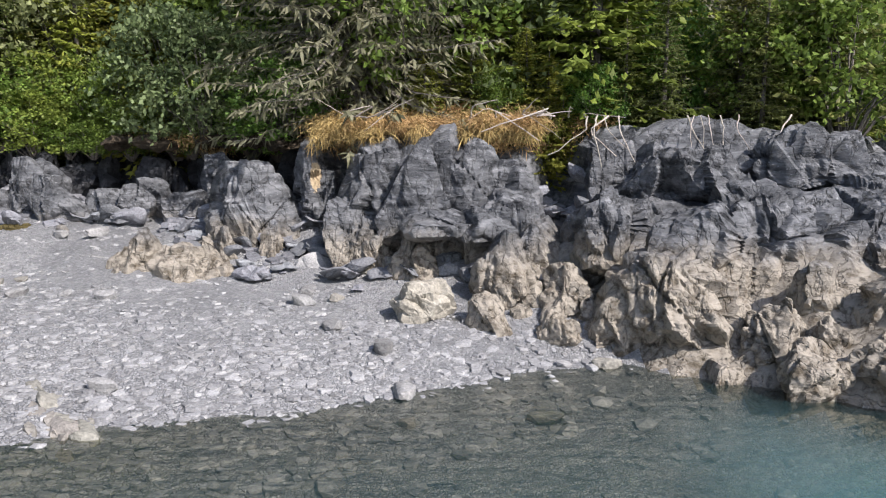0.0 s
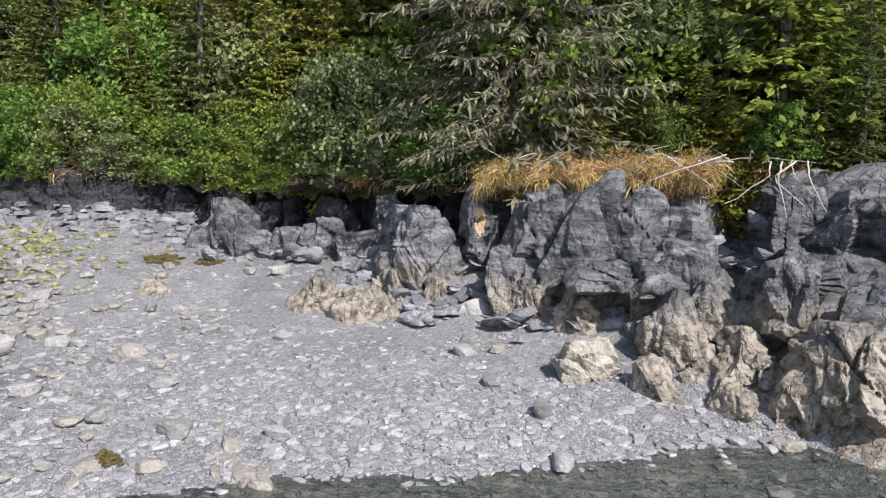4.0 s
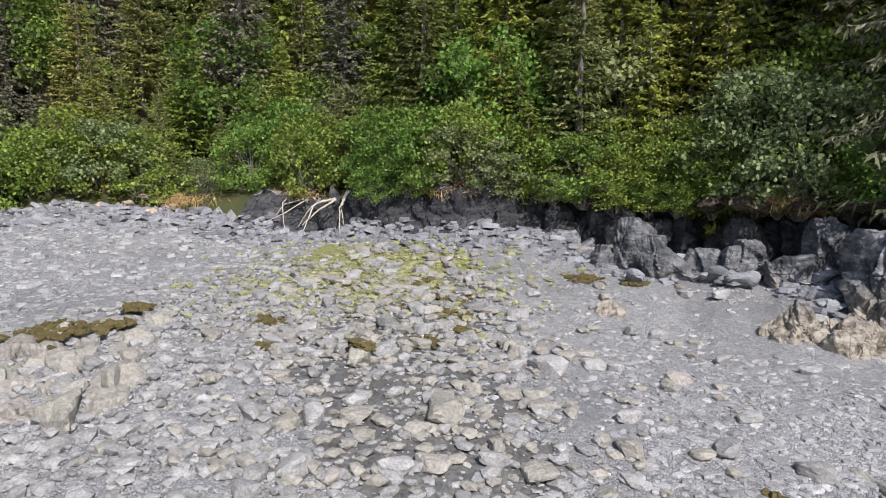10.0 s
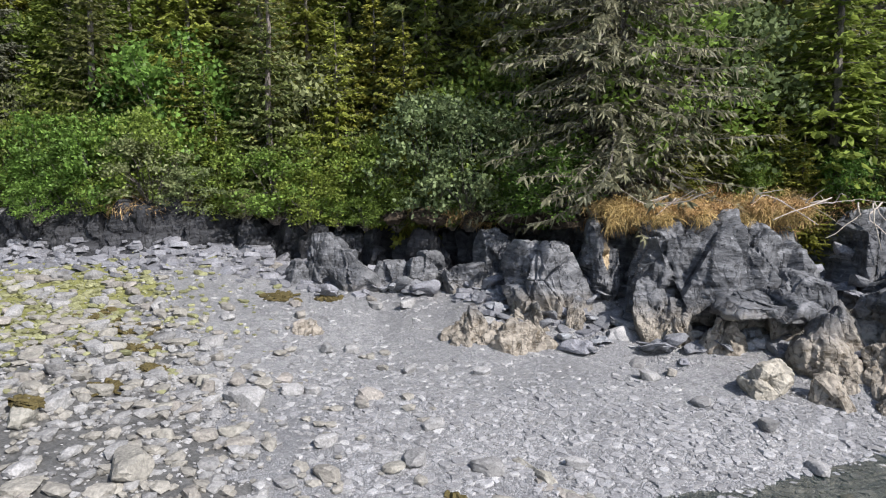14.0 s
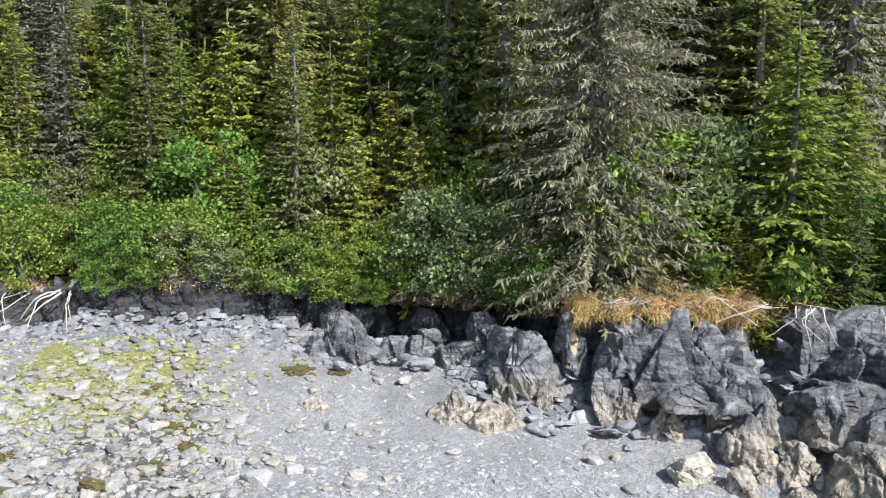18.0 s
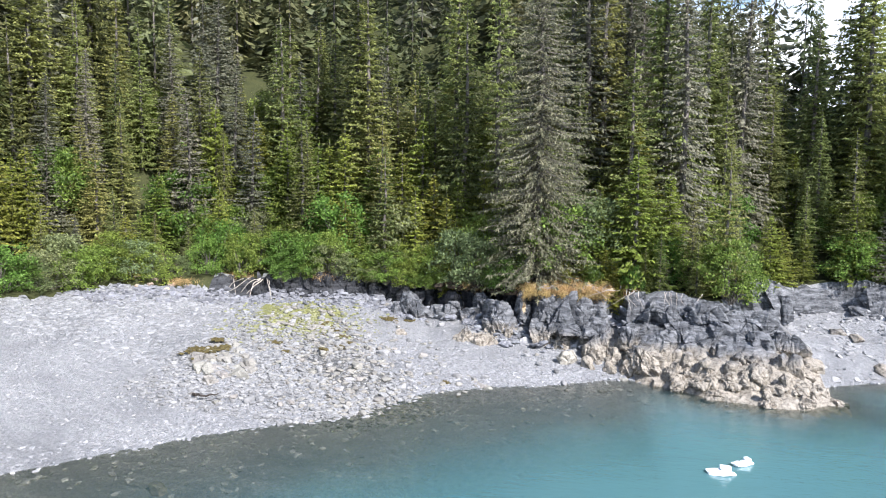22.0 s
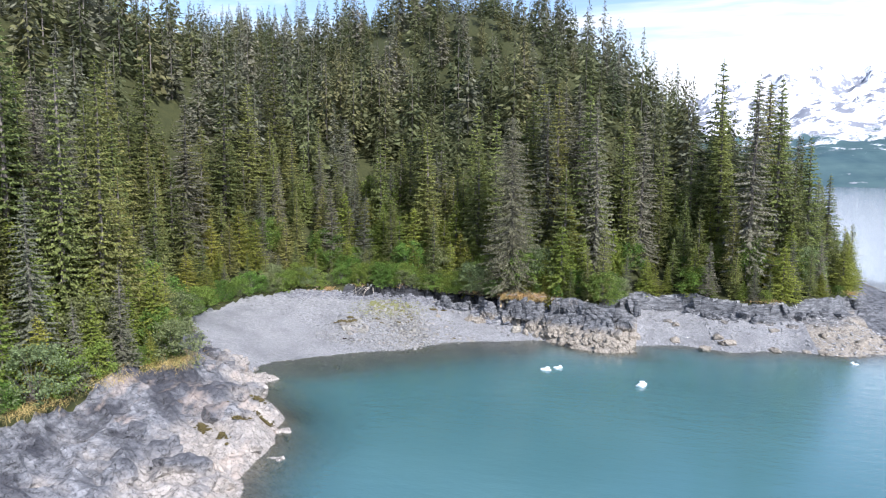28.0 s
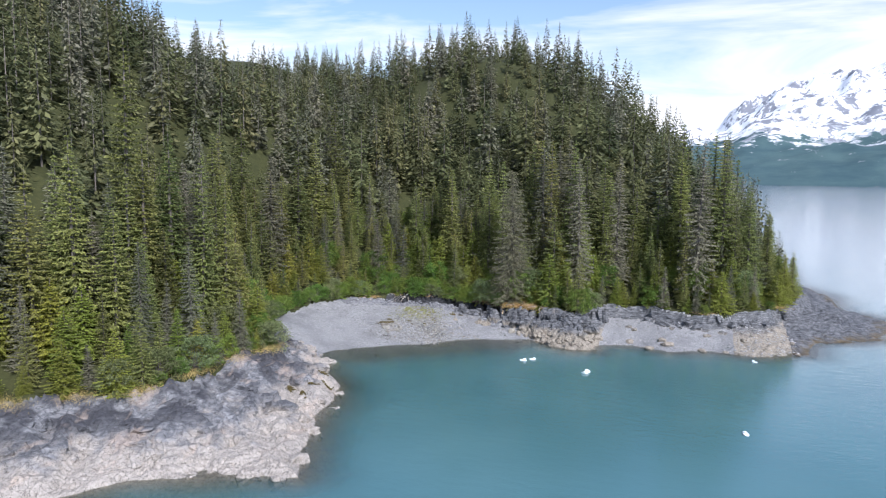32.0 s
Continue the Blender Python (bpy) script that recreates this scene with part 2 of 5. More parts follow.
def simple_material(name, dark, light, scale=3.0, rough=0.85, grain=30.0, strength=0.4, dist=0.03, spec=0.25, vary=0.0):
    m, nt, b = material(name)
    p = world_pos(nt)
    col = ramp(nt, noise_tex(nt, p, scale, 5, 0.62), (0.30, dark), (0.70, light))
    fine = noise_tex(nt, p, grain, 3, 0.6)
    col = mix(nt, 0.4, col, ramp(nt, fine, (0.3, tuple(v * 0.5 for v in dark)), (0.7, tuple(min(1, v * 1.3) for v in light))))
    if vary:
        info = nt.nodes.new("ShaderNodeObjectInfo")
        geo_n = nt.nodes.new("ShaderNodeNewGeometry")
        rnd = calc(nt, "FRACT", calc(nt, "ADD", info.outputs["Random"], geo_n.outputs["Random Per Island"]))
        hsv = nt.nodes.new("ShaderNodeHueSaturation")
        nt.links.new(col, hsv.inputs["Color"])
        nt.links.new(calc(nt, "ADD", calc(nt, "MULTIPLY", rnd, 2 * vary), 1 - vary), hsv.inputs["Value"])
        nt.links.new(calc(nt, "ADD", calc(nt, "MULTIPLY", info.outputs["Random"], 0.05), 0.475), hsv.inputs["Hue"])
        col = hsv.outputs[0]
    finish(nt, b, col, rough, spec)
    bump(nt, b, fine, strength, dist)
    return m


mat_wet = simple_material("wet_dark_gravel", (0.035, 0.035, 0.034), (0.14, 0.14, 0.135), 3.0, 0.5, 14.0, 0.8, 0.04, 0.4)
mat_algae = simple_material("green_algae_gravel", (0.075, 0.085, 0.02), (0.26, 0.26, 0.10), 2.2, 0.8, 12.0, 0.8, 0.04)
mat_soil = simple_material("dark_root_soil", (0.022, 0.017, 0.012), (0.075, 0.058, 0.040), 3.0, 0.9, 14.0, 0.9, 0.06)
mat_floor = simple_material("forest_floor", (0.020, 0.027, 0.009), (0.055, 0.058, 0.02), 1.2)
mat_grass = simple_material("dry_bank_grass", (0.20, 0.11, 0.04), (0.58, 0.41, 0.19), 1.1, vary=0.35)
mat_bark = simple_material("conifer_bark", (0.06, 0.052, 0.045), (0.21, 0.19, 0.17), 4.0, vary=0.2)
mat_dead = simple_material("bleached_wood", (0.27, 0.235, 0.195), (0.50, 0.455, 0.40), 5.0, vary=0.15)
mat_stone = simple_material("beach_stone", (0.19, 0.193, 0.20), (0.38, 0.378, 0.372), 2.0, 0.75, 25.0, 0.4, 0.02, vary=0.28)
mat_pale = simple_material("pale_stone", (0.155, 0.149, 0.134), (0.315, 0.299, 0.265), 2.5, 0.8, 16.0, 0.7, 0.04, vary=0.12)
mat_boulder = simple_material("pale_boulder", (0.19, 0.175, 0.145), (0.42, 0.395, 0.335), 2.5, 0.8, 12.0, 0.9, 0.05)
mat_plate = simple_material("shale_plate", (0.15, 0.153, 0.16), (0.33, 0.332, 0.335), 2.0, 0.75, 25.0, 0.4, 0.02, vary=0.3)
mat_cobble = simple_material("grey_cobble", (0.14, 0.141, 0.142), (0.315, 0.313, 0.306), 2.0, 0.8, 20.0, 0.5, 0.03, vary=0.22)
# dark bank slate, its colour deepened further for shade under the overhang
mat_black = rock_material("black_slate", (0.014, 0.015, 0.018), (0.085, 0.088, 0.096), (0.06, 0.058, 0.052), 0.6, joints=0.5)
mat_slab = simple_material("slate_slabs", (0.085, 0.09, 0.10), (0.265, 0.272, 0.29), 1.6, 0.75, 18.0, 0.6, 0.03, vary=0.3)
mat_mossy = simple_material("algae_stone", (0.13, 0.13, 0.058), (0.29, 0.278, 0.16), 1.6, 0.8, 18.0, 0.5, 0.03, vary=0.25)
mat_weed = simple_material("seaweed_mat", (0.045, 0.036, 0.014), (0.13, 0.105, 0.040), 4.0, 0.8, 22.0, 0.9, 0.05)
mat_ice = simple_material("glacier_ice", (0.72, 0.84, 0.88), (0.92, 0.96, 0.97), 3.0, 0.25, 12.0, 0.3, 0.02, 0.5)


def leaf_material(name, dark, light, trans=0.25, rough=0.55, vary=0.25, hue=0.05):
    """Foliage: colour differs from tree to tree and from spray to spray; light passes through."""
    m, nt, b = material(name)
    info = nt.nodes.new("ShaderNodeObjectInfo")
    geo_n = nt.nodes.new("ShaderNodeNewGeometry")
    att = nt.nodes.new("ShaderNodeAttribute")
    att.attribute_name = "tone"
    own = calc(nt, "FRACT", calc(nt, "ADD", info.outputs["Random"], att.outputs["Fac"]))
    tone = calc(nt, "ADD", calc(nt, "MULTIPLY", own, 0.70), calc(nt, "MULTIPLY", geo_n.outputs["Random Per Island"], 0.30))
    col = ramp(nt, tone, (0.1, dark), (0.9, light))
    hsv = nt.nodes.new("ShaderNodeHueSaturation")
    nt.links.new(col, hsv.inputs["Color"])
    r2 = calc(nt, "FRACT", calc(nt, "MULTIPLY", own, 7.31))
    nt.links.new(calc(nt, "ADD", calc(nt, "MULTIPLY", r2, hue), 0.5 - hue / 2), hsv.inputs["Hue"])
    nt.links.new(calc(nt, "ADD", calc(nt, "MULTIPLY", geo_n.outputs["Random Per Island"], 2 * vary), 1 - vary), hsv.inputs["Value"])
    finish(nt, b, hsv.outputs[0], rough, 0.25)
    tr = nt.nodes.new("ShaderNodeBsdfTranslucent")
    nt.links.new(hsv.outputs[0], tr.inputs["Color"])
    mx = nt.nodes.new("ShaderNodeMixShader")
    mx.inputs["Fac"].default_value = trans
    nt.links.new(b.outputs[0], mx.inputs[1])
    nt.links.new(tr.outputs[0], mx.inputs[2])
    nt.links.new(mx.outputs[0], nt.nodes["Material Output"].inputs["Surface"])
    return m


mat_needle = leaf_material("spruce_needles", (0.10, 0.123, 0.043), (0.30, 0.315, 0.10), 0.45, vary=0.35)
mat_needle_deep = leaf_material("old_spruce_needles", (0.056, 0.072, 0.032), (0.165, 0.17, 0.075), 0.32, vary=0.2)
mat_needle_grey = leaf_material("lichen_grey_needles", (0.10, 0.108, 0.07), (0.225, 0.222, 0.155), 0.32, vary=0.24)
mat_hoary = leaf_material("hoary_lichen_twigs", (0.17, 0.175, 0.105), (0.33, 0.32, 0.21), 0.32, vary=0.3)
mat_needle_young = leaf_material("young_hemlock_needles", (0.13, 0.165, 0.03), (0.28, 0.31, 0.06), 0.42, vary=0.35)
mat_willow = leaf_material("grey_willow_leaves", (0.12, 0.15, 0.06), (0.26, 0.30, 0.14), 0.4, 0.5, vary=0.4)
mat_leaf = leaf_material("alder_leaves", (0.082, 0.142, 0.028), (0.22, 0.315, 0.066), 0.45, 0.45, vary=0.4)


def water_material():
    m, nt, b = material("silty_water")
    att = nt.nodes.new("ShaderNodeAttribute")
    att.attribute_name = "silt"
    p = world_pos(nt, (1.0, 1.0, 1.0))
    b.inputs["Roughness"].default_value = 0.06
    b.inputs["IOR"].default_value = 1.33
    patch = noise_tex(nt, p, 0.03, 3, 0.5)
    col = ramp(nt, patch, (0.35, (0.062, 0.155, 0.170)), (0.65, (0.081, 0.183, 0.198)))
    nt.links.new(col, b.inputs["Base Color"])
    clear = nt.nodes.new("ShaderNodeBsdfTransparent")
    clear.inputs["Color"].default_value = (0.80, 0.79, 0.73, 1)
    body = nt.nodes.new("ShaderNodeMixShader")
    nt.links.new(att.outputs["Fac"], body.inputs["Fac"])
    nt.links.new(clear.outputs[0], body.inputs[1])
    nt.links.new(b.outputs[0], body.inputs[2])
    gloss = nt.nodes.new("ShaderNodeBsdfGlossy")
    gloss.inputs["Roughness"].default_value = 0.17
    fres = node(nt, "ShaderNodeFresnel", IOR=1.33)
    top = nt.nodes.new("ShaderNodeMixShader")
    nt.links.new(fres.outputs[0], top.inputs["Fac"])
    nt.links.new(body.outputs[0], top.inputs[1])
    nt.links.new(gloss.outputs[0], top.inputs[2])
    nt.links.new(top.outputs[0], nt.nodes["Material Output"].inputs["Surface"])
    wav = world_pos(nt, (1.0, 2.6, 1.0), (0, 0, 0.5))
    h = calc(nt, "ADD", noise_tex(nt, wav, 1.6, 4, 0.6), calc(nt, "MULTIPLY", noise_tex(nt, wav, 0.35, 3, 0.5), 1.5))
    bn = node(nt, "ShaderNodeBump", Strength=0.22, Distance=0.08)
    nt.links.new(h, bn.inputs["Height"])
    for target in (b, gloss, fres):
        nt.links.new(bn.outputs[0], target.inputs["Normal"])
    return m


mat_water = water_material()

# ---------------------------------------------------------------- ground
SHORE = [(-60, -125), (-34, -104), (-23, -90), (-19.5, -85), (-9.3, -80), (-4.5, -78), (-7.4, -72), (-11.5, -62), (-13, -55),
         (-15, -50), (-21, -43), (-25, -37.5), (-27.5, -33.7), (-26, -30.4), (-22.6, -27.5), (-17.8, -23.5), (-13.5, -19.8),
         (-9.5, -16), (-5.7, -12.8), (-1.5, -11.3), (2, -9.4), (3.2, -9), (4.5, -10.3), (6.4, -11), (9, -13), (12, -14.1),
         (15.8, -13), (16.2, -8.7), (21.8, -6.9), (28.5, -8.8), (36, -5.5), (42.3, -7), (52, -2), (54, 8.7), (61, 12),
         (67, 16.6), (74, 28), (71, 40), (64, 50), (66, 66), (58, 90), (60, 140), (60, 240), (0, 420), (-600, 500), (-600, -300)]
BANK = [(-75, -125), (-40, -86), (-34, -80), (-29, -77), (-26, -72), (-26, -66), (-26.5, -57), (-24.5, -50), (-29, -45),
        (-36, -36), (-40.5, -28), (-41, -18), (-38, -7), (-33, -3.0), (-27.5, 0.8), (-21.5, 1), (-16, 2), (-10, 1.4),
        (-7, 1.5), (-4, -1.4), (-2, -2.6), (2, -3), (4.8, -2.7), (8.4, -4.2), (11, -4.6), (13.6, -2), (14.5, 5), (18, 6.5),
        (23, 7.5), (26, 5), (34, 2.8), (38, 5.5), (44, 10), (49, 18), (53, 28), (56, 42), (54, 60), (48, 90), (50, 140),
        (45, 235), (-10, 400), (-600, 480), (-600, -300)]


def signed(px, py, poly):
    """Distance to a closed outline, positive inside."""
    if px.size <= 64:
        a = np.array(poly, float)
        e = np.roll(a, -1, 0) - a
        qx, qy = px[..., None] - a[:, 0], py[..., None] - a[:, 1]
        t = np.clip((qx * e[:, 0] + qy * e[:, 1]) / (e ** 2).sum(1), 0, 1)
        best = ((qx - t * e[:, 0]) ** 2 + (qy - t * e[:, 1]) ** 2).min(-1)
        cross = (qy < 0) != (qy < e[:, 1])
        left = qx < e[:, 0] * qy / np.where(e[:, 1] == 0, 1e-9, e[:, 1])
        return np.where((cross & left).sum(-1) % 2 == 1, 1, -1) * np.sqrt(best)
    best = np.full(px.shape, 1e9)
    inside = np.zeros(px.shape, bool)
    for (ax, ay), (bx, by) in zip(poly, poly[1:] + poly[:1]):
        ex, ey = bx - ax, by - ay
        t = np.clip(((px - ax) * ex + (py - ay) * ey) / (ex * ex + ey * ey), 0, 1)
        best = np.minimum(best, (px - ax - t * ex) ** 2 + (py - ay - t * ey) ** 2)
        cross = ((ay > py) != (by > py))
        with np.errstate(divide="ignore", invalid="ignore"):
            inside ^= cross & (px < ex * (py - ay) / (ey if ey else 1e-9) + ax)
    return np.where(inside, 1, -1) * np.sqrt(best)


def lattice(ix, iy, seed):
    h = (ix.astype(np.int64) * 374761393 + iy.astype(np.int64) * 668265263 + seed * 1442695041) & 0xFFFFFFFF
    h = ((h ^ (h >> 13)) * 1274126177) & 0xFFFFFFFF
    return ((h ^ (h >> 16)) & 0xFFFF) / 65535.0


def vnoise(x, y, seed=0):
    ix, iy = np.floor(x), np.floor(y)
    fx, fy = x - ix, y - iy
    fx, fy = fx * fx * (3 - 2 * fx), fy * fy * (3 - 2 * fy)
    a, b = lattice(ix, iy, seed), lattice(ix + 1, iy, seed)
    c, d = lattice(ix, iy + 1, seed), lattice(ix + 1, iy + 1, seed)
    return (a * (1 - fx) + b * fx) * (1 - fy) + (c * (1 - fx) + d * fx) * fy


def fbm(x, y, scale, octaves=4, seed=0):
    total, amp, out = 0.0, 1.0, 0.0
    for k in range(octaves):
        out = out + amp * vnoise(x / scale + 17.3 * k, y / scale - 9.1 * k, seed + k)
        total += amp
        amp, scale = amp * 0.5, scale * 0.5
    return out / total - 0.5


def ridged(x, y, scale, octaves=4, seed=0):
    total, amp, out = 0.0, 1.0, 0.0
    for k in range(octaves):
        out = out + amp * (1 - np.abs(2 * vnoise(x / scale + 5.7 * k, y / scale + 3.3 * k, seed + k) - 1))
        total += amp
        amp, scale = amp * 0.5, scale * 0.5
    return out / total


def smooth(a, b, v):
    t = np.clip((v - a) / (b - a), 0, 1)
    return t * t * (3 - 2 * t)


def terrain(x, y):
    """Height, distance from the shore, distance into the wood and how rocky it is, at arrays of places."""
    x, y = np.asarray(x, float), np.asarray(y, float)
    wx = x + 1.6 * fbm(x, y, 4, 4, 31)
    wy = y + 1.6 * fbm(x, y, 4, 4, 47)
    d, e = signed(wx, wy, SHORE), signed(wx, wy, BANK)
    for cleft, deep_, wide_ in ((3.4, 2.0, 0.55), (-3.0, 0.9, 0.4), (-6.4, 1.2, 0.5), (-8.9, 1.4, 0.5), (-10.7, 1.4, 0.6), (-15.2, 1.0, 0.5), (13.0, 1.5, 0.6)):
        e = e - deep_ * np.exp(-((x - cleft) / wide_) ** 2) * smooth(-8, -6, y) * smooth(4, 2, y)
    crag = smooth(3.0, 5.0, x + 0.4 * (y + 9)) * smooth(17.5, 14.5, x) * smooth(-1, 0.3, d)
    head = smooth(-33, -39, y) * smooth(-10, -1, d)
    east = smooth(17, 24, x) * smooth(-1, 0.4, d) * (0.45 + 0.55 * smooth(38, 46, x))
    rocky = np.clip(np.maximum(np.maximum(crag, head), east * 0.7), 0, 1)
    share = np.clip(d / np.maximum(d - np.minimum(e, 0), 0.05), 0, 1)
    foot = 2.8 + 0.8 * crag + 1.6 * head + (0.6 * smooth(-13, -18, x) + 1.0 * smooth(-27, -33, x)) * smooth(-40, -30, y)
    beach = foot * share ** (1.0 - 0.35 * np.maximum(crag, head))
    steep = np.maximum(smooth(2.5, 6, x), smooth(-34, -40, y))
    under = np.maximum((0.14 + 0.5 * steep) * np.minimum(d, 0) - 0.30 * np.maximum(-d - 7, 0), -7.0)
    z = np.where(d > 0, beach, under)
    under_ = smooth(-21, -14, x) * smooth(-3.6, -5.0, x) * smooth(-6, -2, y)
    top = 4.9 + 0.5 * head + 0.8 * fbm(x, y, 5.0, 3, 61)
    z = z + (top - foot) * smooth(-0.9 + 0.9 * under_, 0.5 + 0.9 * under_, e) * (d > 0)
    deep = np.maximum(e - 1.0, 0)
    slope = 0.44 * np.minimum(deep, 70) + 0.30 * np.clip(deep - 70, 0, 170)
    z = z + slope * smooth(0, 6, deep)
    z = z + smooth(4, 30, e) * (36 * np.exp(-((x + 116) ** 2 + (y + 14) ** 2) / 58 ** 2) + 32 * np.exp(-((x + 22) ** 2 + (y - 108) ** 2) / 64 ** 2))
    z = z + smooth(0.0, 1.5, e) * 0.9 * np.exp(-((x - 0.4) / 3.4) ** 2 - ((y + 0.7) / 1.7) ** 2)
    z = z + smooth(6, 40, e) * fbm(x, y, 60, 3, 5) * 12
    z = z + (d > -4) * (0.10 * fbm(x, y, 3.0, 4, 11) + 0.25 * fbm(x, y, 11.0, 2, 12)) * smooth(-4, 1, d)
    dry = smooth(0.2, 3.0, d) * smooth(-0.8, -2.0, e)
    z = z + dry * (0.65 * np.exp(-((x + 16) ** 2 + (y + 14) ** 2) / 36) + 0.50 * np.exp(-((x + 22.6) ** 2 + (y + 15.4) ** 2) / 7)
                   - 0.68 * np.exp(-((x + 4.2) / 6.5) ** 2 - ((y + 5.6) / 3.4) ** 2))
    u, v = x * 0.82 + y * 0.57, -x * 0.57 + y * 0.82
    rough = 1.5 * (ridged(u, v * 0.55, 3.2, 5, 3) - 0.62) - 0.55 * smooth(0.86, 0.97, ridged(u * 0.6, v, 5.0, 2, 23)) + 0.35 * (ridged(v, u * 0.5, 1.3, 3, 29) - 0.6) + 0.9 * np.floor(3 * fbm(x, y, 4.5, 2, 8)) / 3
    z = z + np.maximum(rocky * (1 + 0.5 * head), 0.75 * smooth(-2.2, -0.6, e) * (d > 0)) * rough * smooth(-0.5, 1.5, d) * smooth(3.0, 0.0, e)
    return z, d, e, rocky


def wet(x, y):
    """Where the trickle keeps the gravel dark."""
    return np.exp(-(((x + 15.6 + 0.62 * (y + 12)) / 3.2) ** 2)) * smooth(-19, -16, y) * smooth(-1.0, -3.0, y) + 1.3 * fbm(x, y, 1.6, 3, 77) > 0.56


def height(x, y):
    return float(terrain(np.array([x]), np.array([y]))[0][0])


def axis(lo, hi, step, far_lo, far_hi):
    mid = list(np.arange(lo, hi + step / 2, step))
    left, right, s = [], [], step
    v = lo
    while v > far_lo:
        s *= 1.14
        v -= s
        left.append(v)
    s, v = step, hi
    while v < far_hi:
        s *= 1.14
        v += s
        right.append(v)
    return np.array(left[::-1] + mid + right)


def grid_mesh(name, xs, ys, zs):
    nx, ny = len(xs), len(ys)
    gx, gy = np.meshgrid(xs, ys)
    co = np.stack([gx, gy, zs], -1).reshape(-1, 3)
    i = (np.arange(ny - 1)[:, None] * nx + np.arange(nx - 1)[None]).ravel()
    faces = np.stack([i, i + 1, i + nx + 1, i + nx], 1)
    return mesh_from(name, co, faces, True)


def mesh_from(name, co, faces, smooth_shade=False):
    """A mesh from arrays of corners and of equal faces."""
    me = bpy.data.meshes.new(name)
    n, k = faces.shape
    me.vertices.add(len(co))
    me.vertices.foreach_set("co", np.asarray(co, np.float32).ravel())
    me.loops.add(n * k)
    me.loops.foreach_set("vertex_index", faces.ravel().astype(np.int32))
    me.polygons.add(n)
    me.polygons.foreach_set("loop_start", np.arange(0, n * k, k, dtype=np.int32))
    me.polygons.foreach_set("use_smooth", np.full(n, smooth_shade))
    me.update(calc_edges=True)
    return me


xs = axis(-46, 58, 0.36, -4600, 4600)
ys = axis(-92, 14, 0.36, -4600, 4600)
GX, GY = np.meshgrid(xs, ys)
GZ, GD, GE, GR = terrain(GX, GY)
me = grid_mesh("ground", xs, ys, GZ)
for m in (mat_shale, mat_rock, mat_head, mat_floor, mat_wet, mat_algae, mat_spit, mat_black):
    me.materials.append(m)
cx, cy = (xs[:-1] + xs[1:]) / 2, (ys[:-1] + ys[1:]) / 2
FX, FY = np.meshgrid(cx, cy)
mean4 = lambda a: (a[:-1, :-1] + a[1:, :-1] + a[:-1, 1:] + a[1:, 1:]) / 4
FE, FR, FD = mean4(GE), mean4(GR), mean4(GD)
slot = np.where(FR > 0.35, np.where(FY < -30, 2, 1), 0)
slot = np.where((FE > -1.6) & (FD > 0) & (FE <= 0.3) & ~((FX < -30) & (FY > -31)), np.where(FY < -30, 2, 1), slot)
slot = np.where((slot == 0) & wet(FX, FY), 4, slot)
patch = np.exp(-(((FX + 20.9) / 3.5) ** 2 + ((FY + 5.5) / 3.7) ** 2))
slot = np.where((slot % 4 == 0) & (patch + 0.9 * fbm(FX, FY, 1.8, 3, 91) > 0.40), 5, slot)
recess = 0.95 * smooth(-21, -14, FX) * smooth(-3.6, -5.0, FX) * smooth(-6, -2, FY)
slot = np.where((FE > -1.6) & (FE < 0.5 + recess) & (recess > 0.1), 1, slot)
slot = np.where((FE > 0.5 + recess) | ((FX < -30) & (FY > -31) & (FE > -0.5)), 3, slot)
# the bank face gets the slate with overhang shade in its colour
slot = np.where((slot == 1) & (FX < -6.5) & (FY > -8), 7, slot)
slot = np.where((FX > 49) & (FD > -1) & (slot != 3), 6, slot)
me.polygons.foreach_set("use_smooth", ((slot != 1) & (slot != 2) & (slot < 6)).ravel())
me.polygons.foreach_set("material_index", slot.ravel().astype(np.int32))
ground = tagged(new("ground", me), "grey shale beach rising to dark slate rock and wooded slope", "ground", kind="structure")

wx_, wy_ = axis(-46, 80, 1.0, -4800, 4800), axis(-92, 60, 1.0, -4800, 4800)
WX, WY = np.meshgrid(wx_, wy_)
depth = np.maximum(-terrain(WX, WY)[0], 0)
wme = grid_mesh("water", wx_, wy_, 0 * WX)
silt = wme.attributes.new("silt", "FLOAT", "POINT")
silt.data.foreach_set("value", (0.07 + 0.93 * (1 - np.exp(-(0.4 * depth) ** 1.6))).ravel().astype(np.float32))
wme.materials.append(mat_water)
tagged(new("water", wme), "calm turquoise glacial water, clear at the stony edge", "water", kind="structure")

# ---------------------------------------------------------------- helpers for things
def part(name, me, mat, parent=None, label=""):
    """One mesh object under a thing or a part. me: a mesh, or a bmesh that is used up."""
    if isinstance(me, bmesh.types.BMesh):
        bm, me = me, bpy.data.meshes.new(name)
        bm.to_mesh(me)
        bm.free()
    if mat and not me.materials:
        me.materials.append(mat)
    ob = new(name, me)
    ob.parent = parent
    if label:
        tagged(ob, label)
    return ob


def thing(name, label, category, group="", at=None):
    ob = tagged(new(name), label, category, group)
    if at is not None:
        ob.matrix_basis = at
    return ob


